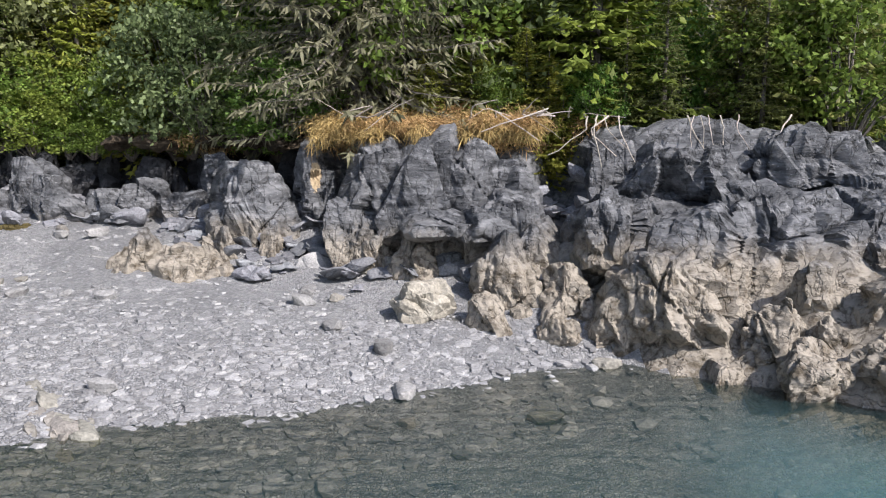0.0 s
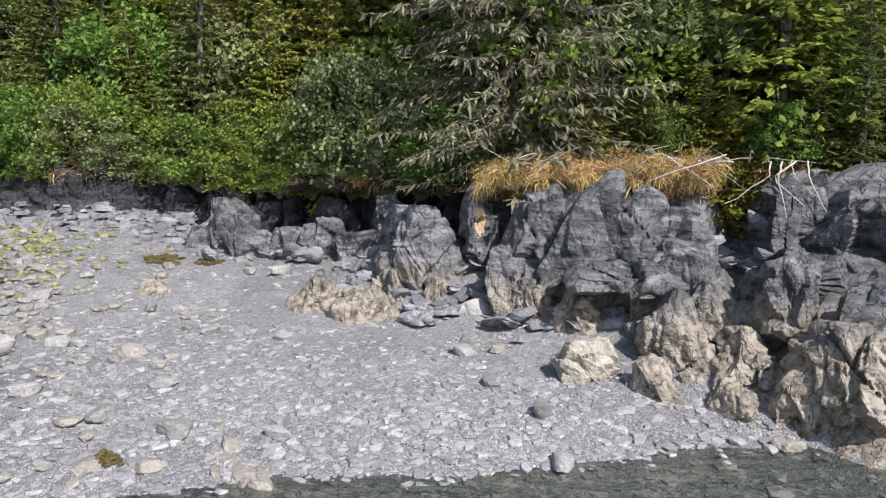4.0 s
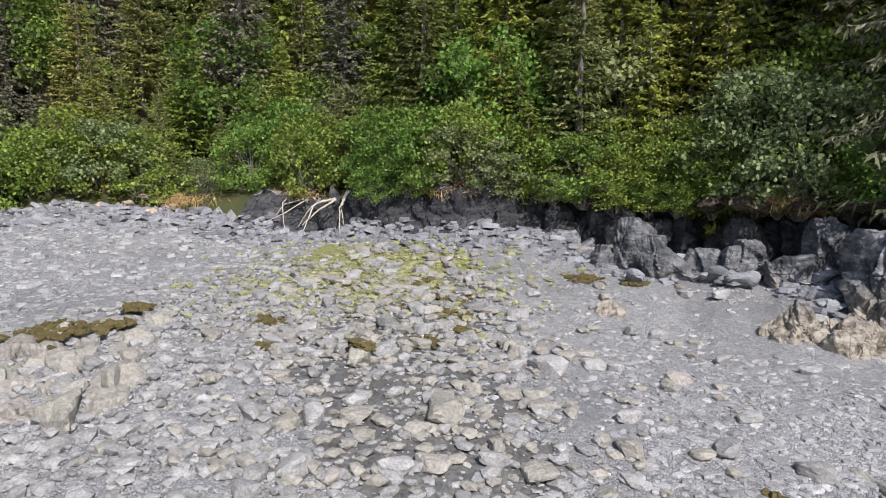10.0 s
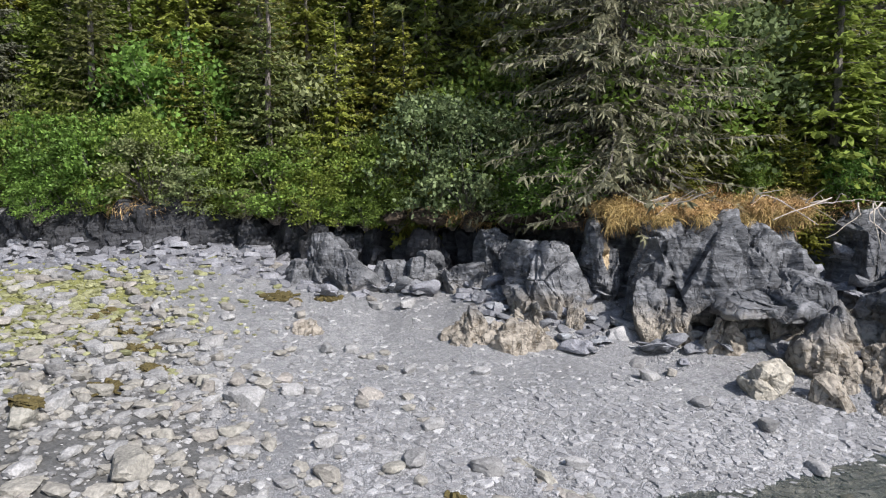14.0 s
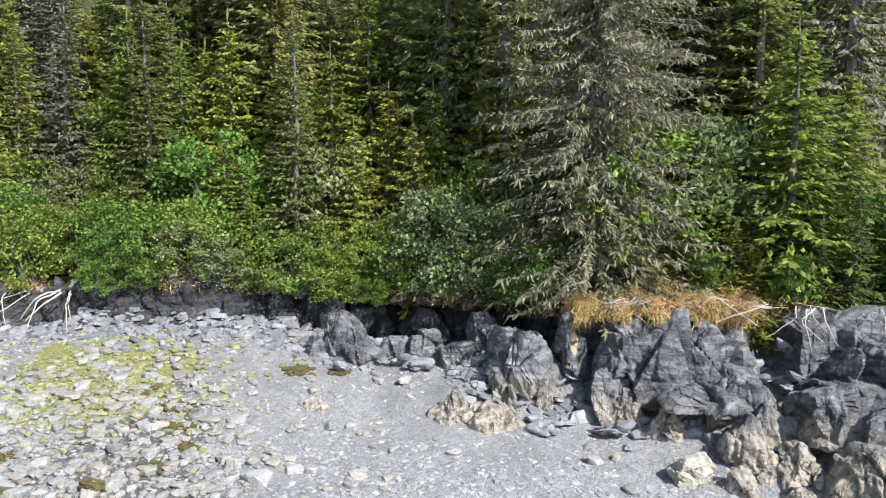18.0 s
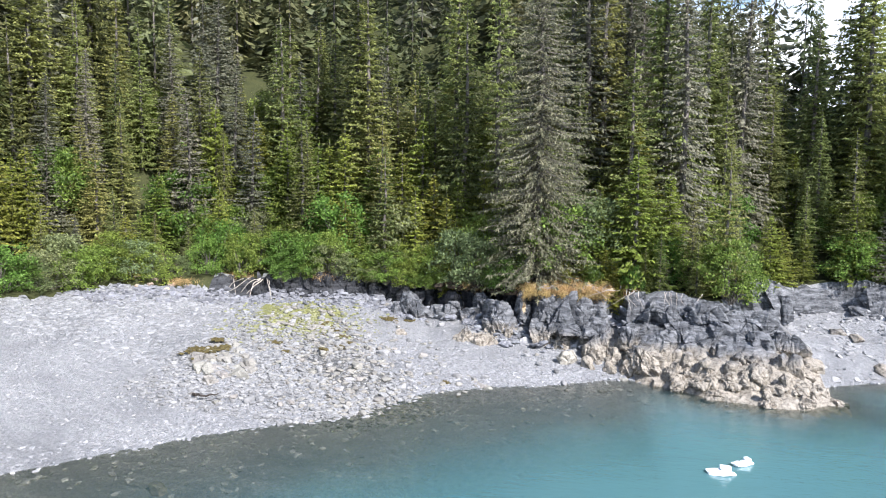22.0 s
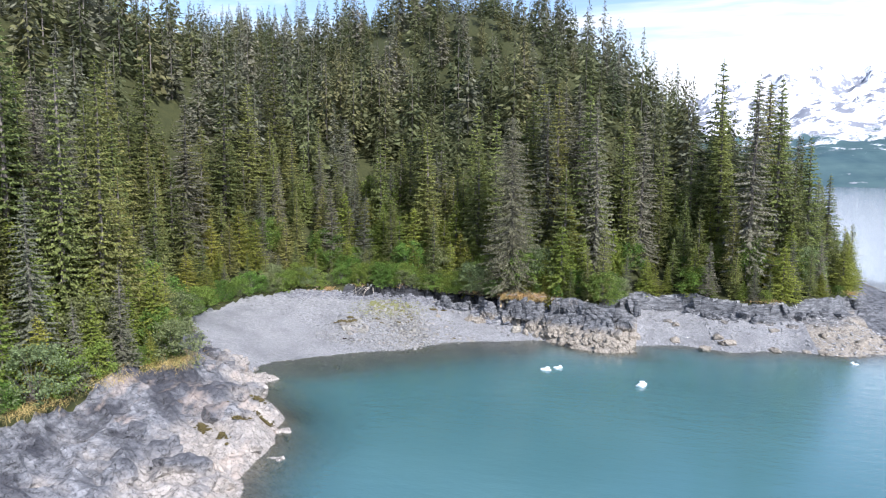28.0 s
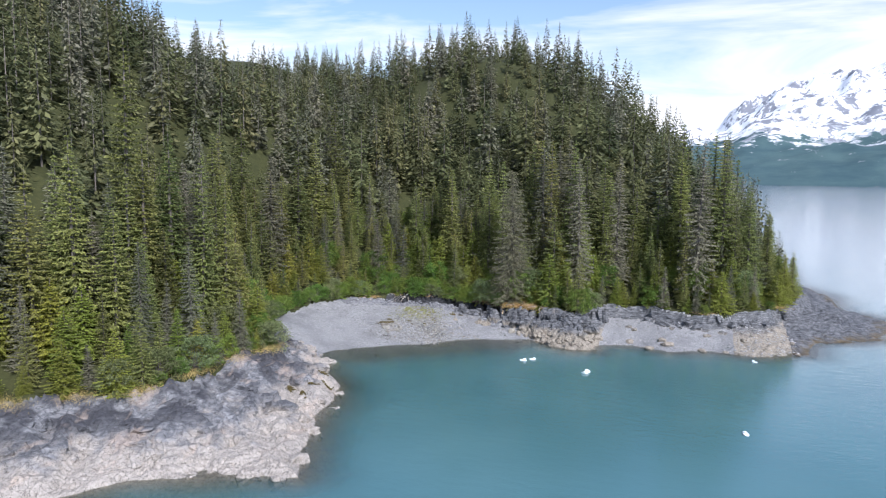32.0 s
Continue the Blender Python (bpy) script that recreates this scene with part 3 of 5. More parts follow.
def tube(points, radii, sides=6):
    """Corners and faces of a tapering limb along points."""
    pts = np.asarray(points, float)
    co, faces = [], []
    for i, p in enumerate(pts):
        way = pts[min(i + 1, len(pts) - 1)] - pts[max(i - 1, 0)]
        way /= np.linalg.norm(way) + 1e-9
        side = np.cross(way, (0.31, 0.87, 0.12))
        side /= np.linalg.norm(side) + 1e-9
        up = np.cross(side, way)
        for k in range(sides):
            a = 2 * math.pi * k / sides
            co.append(p + radii[i] * (math.cos(a) * side + math.sin(a) * up))
        if i:
            for k in range(sides):
                a0, a1 = (i - 1) * sides + k, (i - 1) * sides + (k + 1) % sides
                faces.append((a0, a1, a1 + sides, a0 + sides))
    return np.array(co), np.array(faces)


def join_parts(pieces):
    cos, fs, n = [], [], 0
    for co, f in pieces:
        cos.append(co)
        fs.append(f + n)
        n += len(co)
    return np.concatenate(cos), np.concatenate(fs)


def sprays(at, way, length, width, rng, droop=0.25, tumble=0.8):
    """Needle sprays: for each, two crossed narrow leaf-shaped blades of three-cornered faces that sag at the tip."""
    n = len(at)
    way = way / (np.linalg.norm(way, axis=1, keepdims=True) + 1e-9)
    side = np.cross(way, np.array([0, 0, 1.0]) + rng.normal(0, tumble, (n, 3)))
    side /= np.linalg.norm(side, axis=1, keepdims=True) + 1e-9
    tip = at + way * length[:, None]
    tip[:, 2] -= droop * length
    mid = at + way * length[:, None] * 0.42
    mid[:, 2] -= droop * 0.2 * length
    l, r = mid + side * width[:, None] * 0.5, mid - side * width[:, None] * 0.5
    l[:, 2] -= 0.25 * width
    r[:, 2] -= 0.25 * width
    co = np.stack([at, l, tip, r], 1).reshape(-1, 3)
    f = np.arange(4 * n).reshape(n, 4)
    return co, f


def conifer_meshes(seed, tall, reach, per_m, limbs, spray, sag, bare=0.08, gaps=0.25, lean=0.0, taper=0.88, loose=0.18, mantle=1.0, tumble=0.5, slim=1.0):
    """Trunk and crown of one conifer. limbs: branches in a whorl; spray: length of a needle spray."""
    rng = np.random.default_rng(seed)
    hs = np.linspace(0, tall, 9)
    wob = np.cumsum(rng.normal(0, 0.05, (9, 2)), 0) * (tall / 15)
    wob[:, 0] += lean * hs
    trunk_pts = np.stack([wob[:, 0], wob[:, 1], hs], 1)
    trunk_pts[0, 2] = -0.6
    r0 = 0.013 * tall + 0.04
    rad = r0 * (1 - hs / tall) ** 0.8 + 0.012
    pieces = [tube(trunk_pts, rad, 7)]
    pos, way, ln, wd = [], [], [], []
    h = tall * bare
    while h < tall * 0.985:
        k = h / tall
        full = reach * (1 - k) ** taper * (0.75 + 0.25 * min(1, k / 0.12)) + 0.10
        base = np.array([np.interp(h, hs, trunk_pts[:, 0]), np.interp(h, hs, trunk_pts[:, 1]), h])
        turn = rng.uniform(0, 6.28)
        for j in range(limbs):
            if rng.random() < gaps:
                continue
            a = turn + 6.283 * j / limbs + rng.normal(0, 0.25)
            long = full * rng.uniform(0.55, 1.18)
            rise = 0.25 * (k - 0.35) - sag * rng.uniform(0.5, 1.3)
            out = np.array([math.cos(a), math.sin(a), rise])
            bend = np.array([0, 0, 0.16 * long if sag < 0.5 else 0.06 * long])
            b0 = base + np.array([0, 0, rng.normal(0, 0.1)])
            tip = b0 + out * long + bend
            if long > 0.5:
                pieces.append(tube([b0, b0 + out * long * 0.5, tip], [0.012 + 0.010 * long, 0.008 + 0.005 * long, 0.004], 3))
            m = max(2, int(long / spray * 3.0))
            for i in range(m):
                s = (i + rng.uniform(0.2, 1.0)) / m
                c = b0 + out * long * s + bend * s * s
                for sd in (-1, 1):
                    w = out * 0.75 + sd * 0.85 * np.array([-out[1], out[0], 0]) * rng.uniform(0.5, 1.2) + rng.normal(0, loose, 3)
                    pos.append(c)
                    way.append(w)
                    ln.append(spray * rng.uniform(0.6, 1.35) * (1.1 - 0.35 * s) * (1.1 - 0.55 * k))
                    wd.append(spray * slim * rng.uniform(0.34, 0.56))
            pos.append(tip - out * spray * 0.5)
            way.append(out + rng.normal(0, 0.12, 3))
            ln.append(spray * rng.uniform(0.8, 1.4))
            wd.append(spray * 0.4)
        h += rng.uniform(0.7, 1.3) / per_m
    pos.append(trunk_pts[-1] - (0, 0, 0.3))
    way.append(np.array([0.05, 0.02, 1.0]))
    ln.append(0.9)
    wd.append(0.12)
    co, f = sprays(np.array(pos), np.array(way), np.array(ln), np.array(wd), rng, 0.15 + 0.5 * sag, tumble)
    # the inner mantle: sprays that hang down over one another like shingles
    m = int(mantle * 3.14 * reach * tall * 0.30 / (spray * spray * 0.36))
    hk = 1 - np.sqrt(rng.uniform(0.0004, (1 - bare) ** 2, m))
    a = rng.uniform(0, 6.283, m)
    rr_ = (reach * (1 - hk) ** taper * (0.75 + 0.25 * np.minimum(1, hk / 0.12)) + 0.08) * rng.uniform(0.2, 0.88, m)
    cx_, cy_ = np.interp(hk * tall, hs, trunk_pts[:, 0]), np.interp(hk * tall, hs, trunk_pts[:, 1])
    at2 = np.stack([cx_ + np.cos(a) * rr_, cy_ + np.sin(a) * rr_, hk * tall + 0.2 * spray], 1)
    way2 = np.stack([np.cos(a) * 0.8, np.sin(a) * 0.8, rng.uniform(-0.6, 0.05, m)], 1) + rng.normal(0, 0.25, (m, 3))
    small = 0.3 + 0.7 * (1 - hk)
    co2, f2 = sprays(at2, way2, spray * small * rng.uniform(0.7, 1.3, m), spray * small * slim * rng.uniform(0.3, 0.5, m), rng, 0.15, 0.5)
    co, f = join_parts([(co, f), (co2, f2)])
    wood = join_parts(pieces)
    return mesh_from("trunk", *wood), mesh_from("crown", co, f)


def conifer(name, label, category, group, meshes, needle):
    ob = thing(name, label, category, group)
    part("trunk", meshes[0], mat_bark, ob)
    part("crown", meshes[1], needle, ob)
    return ob


def stand(proto, x, y, scale=1.0, turn=0.0, sink=0.15, wide=1.0):
    """A copy of a tree on the ground at x, y."""
    ob = copy_thing(proto, Matrix.Translation((x, y, height(x, y) - sink)) @ Matrix.Rotation(turn, 4, "Z"))
    ob.scale = (scale * wide, scale * wide, scale)
    return ob

# ---------------------------------------------------------------- rocks
def ico(level):
    bm = bmesh.new()
    bmesh.ops.create_icosphere(bm, subdivisions=level, radius=1.0)
    co = np.array([v.co[:] for v in bm.verts])
    bm.verts.index_update()
    f = np.array([[v.index for v in p.verts] for p in bm.faces])
    bm.free()
    return co / np.linalg.norm(co, axis=1, keepdims=True), f


rng = np.random.default_rng(17)
ICO = {k: ico(k) for k in (1, 2, 3, 4, 5, 6)}


def noise3(p, scale, seed):
    """Smooth noise in space, -0.5 to 0.5, from three crossed sheets."""
    q = p / scale
    return (vnoise(q[:, 0] + 0.7 * q[:, 2], q[:, 1] + 3.1, seed) + vnoise(q[:, 1] - 0.6 * q[:, 0], q[:, 2] + 7.7, seed + 1)
            + vnoise(q[:, 2] + 0.5 * q[:, 1], q[:, 0] - 5.2, seed + 2)) / 3 - 0.5


def rock_shape(seed, size, level=3, facets=16, chip=0.10, strata=0.05, spacing=0.28, blocky=0.82, tilt=(0.5, 0.25, 0.8), blocks=0, crust=0.0, taper=0.0, groove=0.0):
    """A broken block: a many-sided body, chipped, with the steps of its layers."""
    rng = np.random.default_rng(seed)
    dirs, faces = ICO[level]
    normals = rng.normal(size=(facets, 3))
    normals /= np.linalg.norm(normals, axis=1, keepdims=True)
    hs = rng.uniform(0.60, 0.95, facets)
    box = np.array([(1, 0, 0), (-1, 0, 0), (0, 1, 0), (0, -1, 0), (0, 0, 1), (0, 0, -1)], float)
    box = box + rng.normal(0, 0.10, box.shape)
    box /= np.linalg.norm(box, axis=1, keepdims=True)
    normals, hs = np.concatenate([normals, box]), np.concatenate([hs, rng.uniform(blocky - 0.12, blocky + 0.08, 6)])
    dots = dirs @ normals.T
    cut = np.where(dots > 1e-3, hs / np.maximum(dots, 1e-3), 9.0)
    reach = cut.min(1)
    square = np.clip(1.35 * dots[np.arange(len(dirs)), cut.argmin(1)] - 0.25, 0.1, 1.0)
    p = dirs * reach[:, None] * np.asarray(size) / 2 / blocky
    mean = float(np.mean(size))
    if taper:
        p[:, :2] *= (1 - taper * smooth(-0.15, 0.65, p[:, 2] / size[2]))[:, None]
    off = chip * mean * (noise3(p, mean * 0.33, seed) + 0.6 * noise3(p, mean * 0.13, seed + 9) + 0.4 * noise3(p, mean * 0.06, seed + 17))
    off = off - 0.03 * mean * smooth(0.04, 0.0, np.abs(noise3(p, mean * 0.42, seed + 31))) - 0.012 * mean * smooth(0.05, 0.0, np.abs(noise3(p, mean * 0.17, seed + 37)))
    if groove:
        up = p * (1.0, 1.0, 0.22)
        off = off - groove * mean * (smooth(0.05, 0.0, np.abs(noise3(up, mean * 0.30, seed + 61))) + 0.5 * smooth(0.06, 0.0, np.abs(noise3(up, mean * 0.13, seed + 67))))
    k = np.asarray(tilt) / np.linalg.norm(tilt)
    s = (p @ k) / spacing + 1.5 * noise3(p, mean * 0.6, seed + 5)
    off = off + strata * ((s % 1.0) - 0.5) * (0.4 + 1.2 * lattice(np.floor(s), np.floor(s) * 0, seed))
    if blocks:
        # joints split the face into blocks that stand proud, hang back and tip
        seeds = p[rng.integers(len(p), size=blocks)] * rng.uniform(0.75, 1.0, (blocks, 1))
        wide = 1.0 + 1.1 * np.abs(k)
        q = p + 0.10 * mean * np.stack([noise3(p, mean * 0.3, seed + 41), noise3(p, mean * 0.3, seed + 43), noise3(p, mean * 0.3, seed + 47)], 1)
        far = np.sqrt((((q[:, None, :] - seeds[None]) * wide) ** 2).sum(-1))
        near = far.argmin(1)
        two = np.partition(far, 1, axis=1)
        lead = rng.normal(0, 0.24, (blocks, 3))
        off = off + mean * 0.12 * (rng.random(blocks)[near] - 0.6) + np.clip(((p - seeds[near]) * lead[near]).sum(1), -0.12 * mean, 0.10 * mean)
        off = off - 0.045 * mean * smooth(0.035 * mean, 0.0, two[:, 1] - two[:, 0])
    if crust:
        off = off + crust * (noise3(p, 0.22, seed + 51) + 0.7 * noise3(p, 0.10, seed + 53))
    return p + dirs * (off * square)[:, None], faces


def rock(name, label, x, y, z0, z1, sx, sy, turn, seed, mat, level=3, lean=(0, 0), group="", category="rock", **shape):
    co, f = rock_shape(seed, (sx, sy, z1 - z0), level, **shape)
    me = mesh_from(name, co, f)
    me.materials.append(mat)
    ob = tagged(new(name, me), label, category, group)
    ob.matrix_basis = pose(x, y, (z0 + z1) / 2, lean[0], lean[1], turn)
    return ob


def along(poly, step, jitter=0.25):
    """Places along an open line, with the way it runs."""
    for (ax, ay), (bx, by) in zip(poly, poly[1:]):
        n = max(1, int(math.hypot(bx - ax, by - ay) / step))
        for i in range(n):
            t = (i + rng.uniform(0.5 - jitter, 0.5 + jitter)) / n
            yield ax + (bx - ax) * t, ay + (by - ay) * t, math.degrees(math.atan2(by - ay, bx - ax))


DARK = "dark blue-grey slate crag at the foot of the wooded bank"
CRUST = "cream barnacle-crusted rock at the tide line"
crags = [
    # x, y, z0, z1, sx, sy, turn, seed, label
    (-13.2, -0.5, 1.9, 4.15, 1.7, 1.5, 20, 11, DARK), (-12.2, -1.1, 1.9, 3.5, 1.6, 1.2, -15, 12, DARK), (-14.0, -0.9, 1.8, 3.1, 1.0, 1.0, 30, 13, DARK),
    (-5.6, -3.0, 0.9, 4.0, 2.2, 1.9, 8, 721, "tall pointed slate rock with a crusted cream foot"), (-4.75, -3.9, 0.0, 2.35, 1.5, 1.4, 25, 22, CRUST),
    (-6.0, -4.0, 0.0, 2.3, 1.4, 1.3, -10, 23, CRUST), (-3.7, -2.6, 1.3, 4.55, 0.95, 1.3, 5, 24, "slate column with a tan stain on its face"),
    (-1.1, -3.2, 0.4, 4.78, 4.0, 3.7, -6, 625, "massive smooth slate cliff block under dry grass"),
    (-2.3, -4.5, 0.6, 2.9, 1.3, 1.1, 15, 26, DARK), (1.1, -3.1, 1.2, 4.75, 2.7, 2.9, 12, 627, DARK),
    (-1.9, -4.9, 0.6, 2.6, 1.4, 1.3, -8, 28, CRUST), (-0.8, -5.6, 0.5, 2.45, 1.05, 1.2, 10, 29, CRUST),
    (0.35, -5.5, 2.1, 2.75, 1.9, 2.0, 20, 30, "flat overhanging slate block above a dark hollow"),
    (0.1, -4.6, 0.8, 2.4, 1.6, 1.2, 0, 36, DARK), (1.45, -6.6, 0.1, 2.35, 1.7, 1.7, 30, 31, CRUST), (2.0, -5.2, 1.0, 3.0, 2.2, 1.9, -20, 32, DARK),
    (2.75, -7.4, -0.1, 2.0, 1.1, 1.7, 5, 33, CRUST), (2.5, -8.5, -0.2, 1.0, 1.0, 0.9, 40, 34, CRUST),
    (3.75, -7.2, 1.4, 3.45, 1.0, 0.9, 10, 35, "small pointed dark slate pinnacle"), (4.7, -8.7, -0.4, 2.5, 2.5, 2.4, 15, 41, CRUST),
    (7.3, -7.1, 0.7, 3.6, 3.5, 2.8, -14, 42, "huge smooth grey slate boulder split by dark clefts"),
    (9.9, -7.2, 0.7, 3.5, 2.5, 2.5, 20, 43, DARK), (12.1, -7.6, 0.5, 3.2, 2.4, 2.3, -30, 44, DARK), (6.2, -4.4, 2.3, 4.5, 2.8, 2.4, 8, 45, DARK),
    (9.2, -5.0, 2.5, 4.8, 3.2, 2.0, -12, 46, DARK), (12.2, -5.2, 2.2, 4.5, 2.6, 2.2, 14, 47, DARK), (4.8, -3.0, 2.0, 4.8, 1.5, 2.2, -6, 48, DARK),
    (4.2, -5.4, 1.6, 3.2, 1.8, 1.6, 33, 49, DARK), (6.6, -9.8, -0.4, 1.5, 1.9, 1.7, 20, 50, CRUST), (8.4, -10.6, -0.5, 1.6, 2.1, 1.9, -25, 51, CRUST),
    (10.5, -11.5, -0.5, 1.4, 2.2, 2.0, 10, 52, CRUST), (12.8, -12.2, -0.5, 1.2, 2.4, 1.9, -15, 53, CRUST), (14.6, -11.5, -0.4, 1.1, 2.2, 1.8, 35, 54, CRUST),
    (11.2, -9.4, 0.3, 2.2, 2.4, 2.1, -8, 55, CRUST), (14.0, -9.3, 0.2, 2.0, 2.3, 2.2, 12, 56, CRUST), (14.6, -6.4, 1.2, 3.2, 2.4, 2.4, -20, 57, DARK),
    (-8.0, -4.8, 0.2, 2.25, 1.7, 1.4, 10, 61, CRUST), (-7.0, -5.1, 0.1, 2.0, 1.6, 1.3, -20, 62, CRUST), (-6.2, -4.9, 0.1, 1.9, 1.3, 1.2, 0, 63, CRUST),
    (-12.75, -5.3, 0.95, 2.05, 0.9, 0.7, 15, 64, CRUST),
    (-8.3, -0.8, 1.9, 3.0, 1.6, 1.0, -12, 65, DARK), (-9.6, -0.6, 2.0, 3.3, 1.3, 1.0, 22, 66, DARK), (-10.8, -0.5, 2.1, 3.1, 1.2, 0.9, 5, 67, DARK),
    (-7.1, -0.5, 2.0, 4.3, 1.1, 1.2, 12, 68, DARK), (15.4, 0.4, 1.9, 4.9, 2.4, 3.2, 10, 69, DARK),
]
for x, y, z0, z1, sx, sy, turn, seed, label in crags:
    low = label == CRUST
    point = 0.45 if "pointed" in label or low else 0.36 if "massive" in label else 0.5 if x < -10 else 0.22
    rock("crag", label, x, y, z0, z1, sx * 1.25, sy * 1.2, turn, seed, mat_stain if "stain" in label else mat_rock, 6 if max(sx, sy) > 1.8 else 5, group="shore crags",
         tilt=(0.9, 0.2, 0.35), strata=0.03 if z1 - z0 > 0.8 and not low else 0.0, spacing=0.45, chip=0.16 if low else 0.06, facets=26 if low else 11, blocky=0.90 if low else 0.82,
         blocks=3 + int((1.2 if low else 2.6 if sx > 3 else 1.6) * max(sx, sy)), crust=0.13 if low else 0.02, taper=point, groove=0.055 if low else 0.04)
# crusted lumps along the tide line of the crags
rng = np.random.default_rng(23)
for i, (x, y, turn) in enumerate(along(SHORE[21:27], 0.6, 0.48)):
    back = rng.uniform(-0.2, 2.6)
    z = max(height(x, y + back), -0.3)
    s = rng.uniform(0.9, 2.1)
    rock("crag", CRUST, x + rng.uniform(-0.3, 0.3), y + back, z - 0.7, z + s * rng.uniform(0.2, 0.5), s, s * rng.uniform(0.8, 1.2), rng.uniform(-60, 60), 2500 + i, mat_rock, 5, (rng.uniform(-12, 4), rng.uniform(-14, 14)),
         "shore crags", strata=0.0, chip=0.16, facets=26, blocky=0.9, blocks=4, crust=0.11, taper=0.4, groove=0.06)
rock("boulder", "pale rounded boulder standing alone on the shale beach", -0.42, -8.0, 0.48, 1.46, 1.42, 1.25, 20, 71, mat_boulder, 5,
     category="boulder", blocky=0.86, facets=18, strata=0.02, chip=0.08, blocks=5, crust=0.03, groove=0.02)
rock("stone_slab", "leaning flat grey stone slab beside the crags", -3.4, -4.7, 0.75, 1.55, 1.35, 0.5, 15, 72, mat_stone, 4, lean=(-25, 28),
     category="slab", strata=0.02)
rng = np.random.default_rng(18)
for i in range(24):
    u, v = 0.85 * (i // 4) - 0.2, 0.85 * (i % 4) - 0.1
    x, y = -20.3 - 0.62 * u - 0.78 * v + rng.uniform(-0.2, 0.2), -16.4 + 0.78 * u - 0.62 * v + rng.uniform(-0.2, 0.2)
    z = height(x, y)
    rock("strata_rock", "low cream rock with upright joints on the beach", x, y, z - 0.9, z + rng.uniform(0.08, 0.30), rng.uniform(0.9, 1.2), rng.uniform(1.2, 1.9), rng.uniform(30, 50), 1600 + i,
         mat_pale, 4, (rng.uniform(-8, 8), rng.uniform(-10, 10)), "jointed beach rock", tilt=(1, 0.3, 0.1), strata=0.03, spacing=0.3, chip=0.08, blocks=6)
for i in range(11):
    u, v = 0.42 * (i % 4), 0.55 * (i // 4)
    x, y = -6.9 + u * 0.9 + v * 0.5 + rng.uniform(-0.1, 0.1), -12.0 - u * 0.5 - v * 0.75 + rng.uniform(-0.1, 0.1)
    z = height(x, y)
    rock("ledge_rock", "pale tilted rock slab at the water's edge", x, y, z - 0.35, z + rng.uniform(0.03, 0.16), rng.uniform(0.3, 0.45), rng.uniform(0.7, 1.1), rng.uniform(25, 45), 1690 + i,
         mat_pale, 3, (rng.uniform(-5, 5), rng.uniform(2, 9)), "edge slabs", tilt=(1, 0.2, 0.1), strata=0.02, chip=0.06, blocks=3)
# turf lips added along the bank edge to throw shade on its face
for i, (x, y, turn) in enumerate(along([(-12.5, 1.6)] + BANK[17:20], 1.3)):
    nx, ny = math.sin(math.radians(turn)), -math.cos(math.radians(turn))
    rock("turf_overhang", "root-bound turf lip added over the undercut bank to shade it", x + nx * 0.65, y + ny * 0.65, 4.35, 4.75 + rng.uniform(-0.1, 0.1), rng.uniform(1.0, 1.6), rng.uniform(1.4, 2.2), turn + rng.uniform(-30, 30), 1650 + i,
         mat_soil, 4, (rng.uniform(2, 9), rng.uniform(-5, 5)), "turf lips", "turf", chip=0.34, strata=0.0, blocks=6)
rng = np.random.default_rng(19)
n = 0
while n < 40:
    x, y = rng.uniform(0.8, 16), rng.uniform(-13.8, -4.2)
    z, d, e, _ = (float(v[0]) for v in terrain(np.array([x]), np.array([y])))
    if d < -0.4 or e > -0.7 or (2.6 < x < 4.4 and y > -5):
        continue
    low = z < 1.9
    s = rng.uniform(0.6, 1.3)
    rock("crag", CRUST if low else DARK, x, y, z - 0.9, z + rng.uniform(0.25, 0.9) * (1.0 if low else 0.7), s, s * rng.uniform(0.8, 1.3), rng.uniform(-40, 40), 1500 + n, mat_rock, 4,
         (rng.uniform(-14, 10), rng.uniform(-14, 14)), "shore crags", tilt=(0.9, 0.2, 0.35), strata=0.02, spacing=0.4, chip=0.10, blocks=4, crust=0.10 if low else 0.0)
    n += 1

# the cut bank: upright slate slabs under the overhanging wood
rng = np.random.default_rng(21)


def bank_rocks(line, step, low, high, mat, wide, gap, label, seed, push=(-0.2, 1.3)):
    for i, (x, y, turn) in enumerate(along(line, step)):
        if rng.random() < gap:
            continue
        nx, ny = math.sin(math.radians(turn)), -math.cos(math.radians(turn))
        out = rng.uniform(*push)
        bx, by = x + nx * out, y + ny * out
        g = height(bx + nx * 0.6, by + ny * 0.6)
        rock("bank_rock", label, bx, by, g - 0.5, min(g + rng.uniform(low, high), 5.1), rng.uniform(0.7, 1.3) * wide, rng.uniform(0.8, 1.3) * wide,
             turn + rng.uniform(-25, 25), seed + i, mat, 4, (rng.uniform(-14, 6), rng.uniform(-10, 10)), "bank slate",
             tilt=(0.95, 0.1, 0.3), strata=0.03, spacing=0.4, chip=0.07, blocks=5)


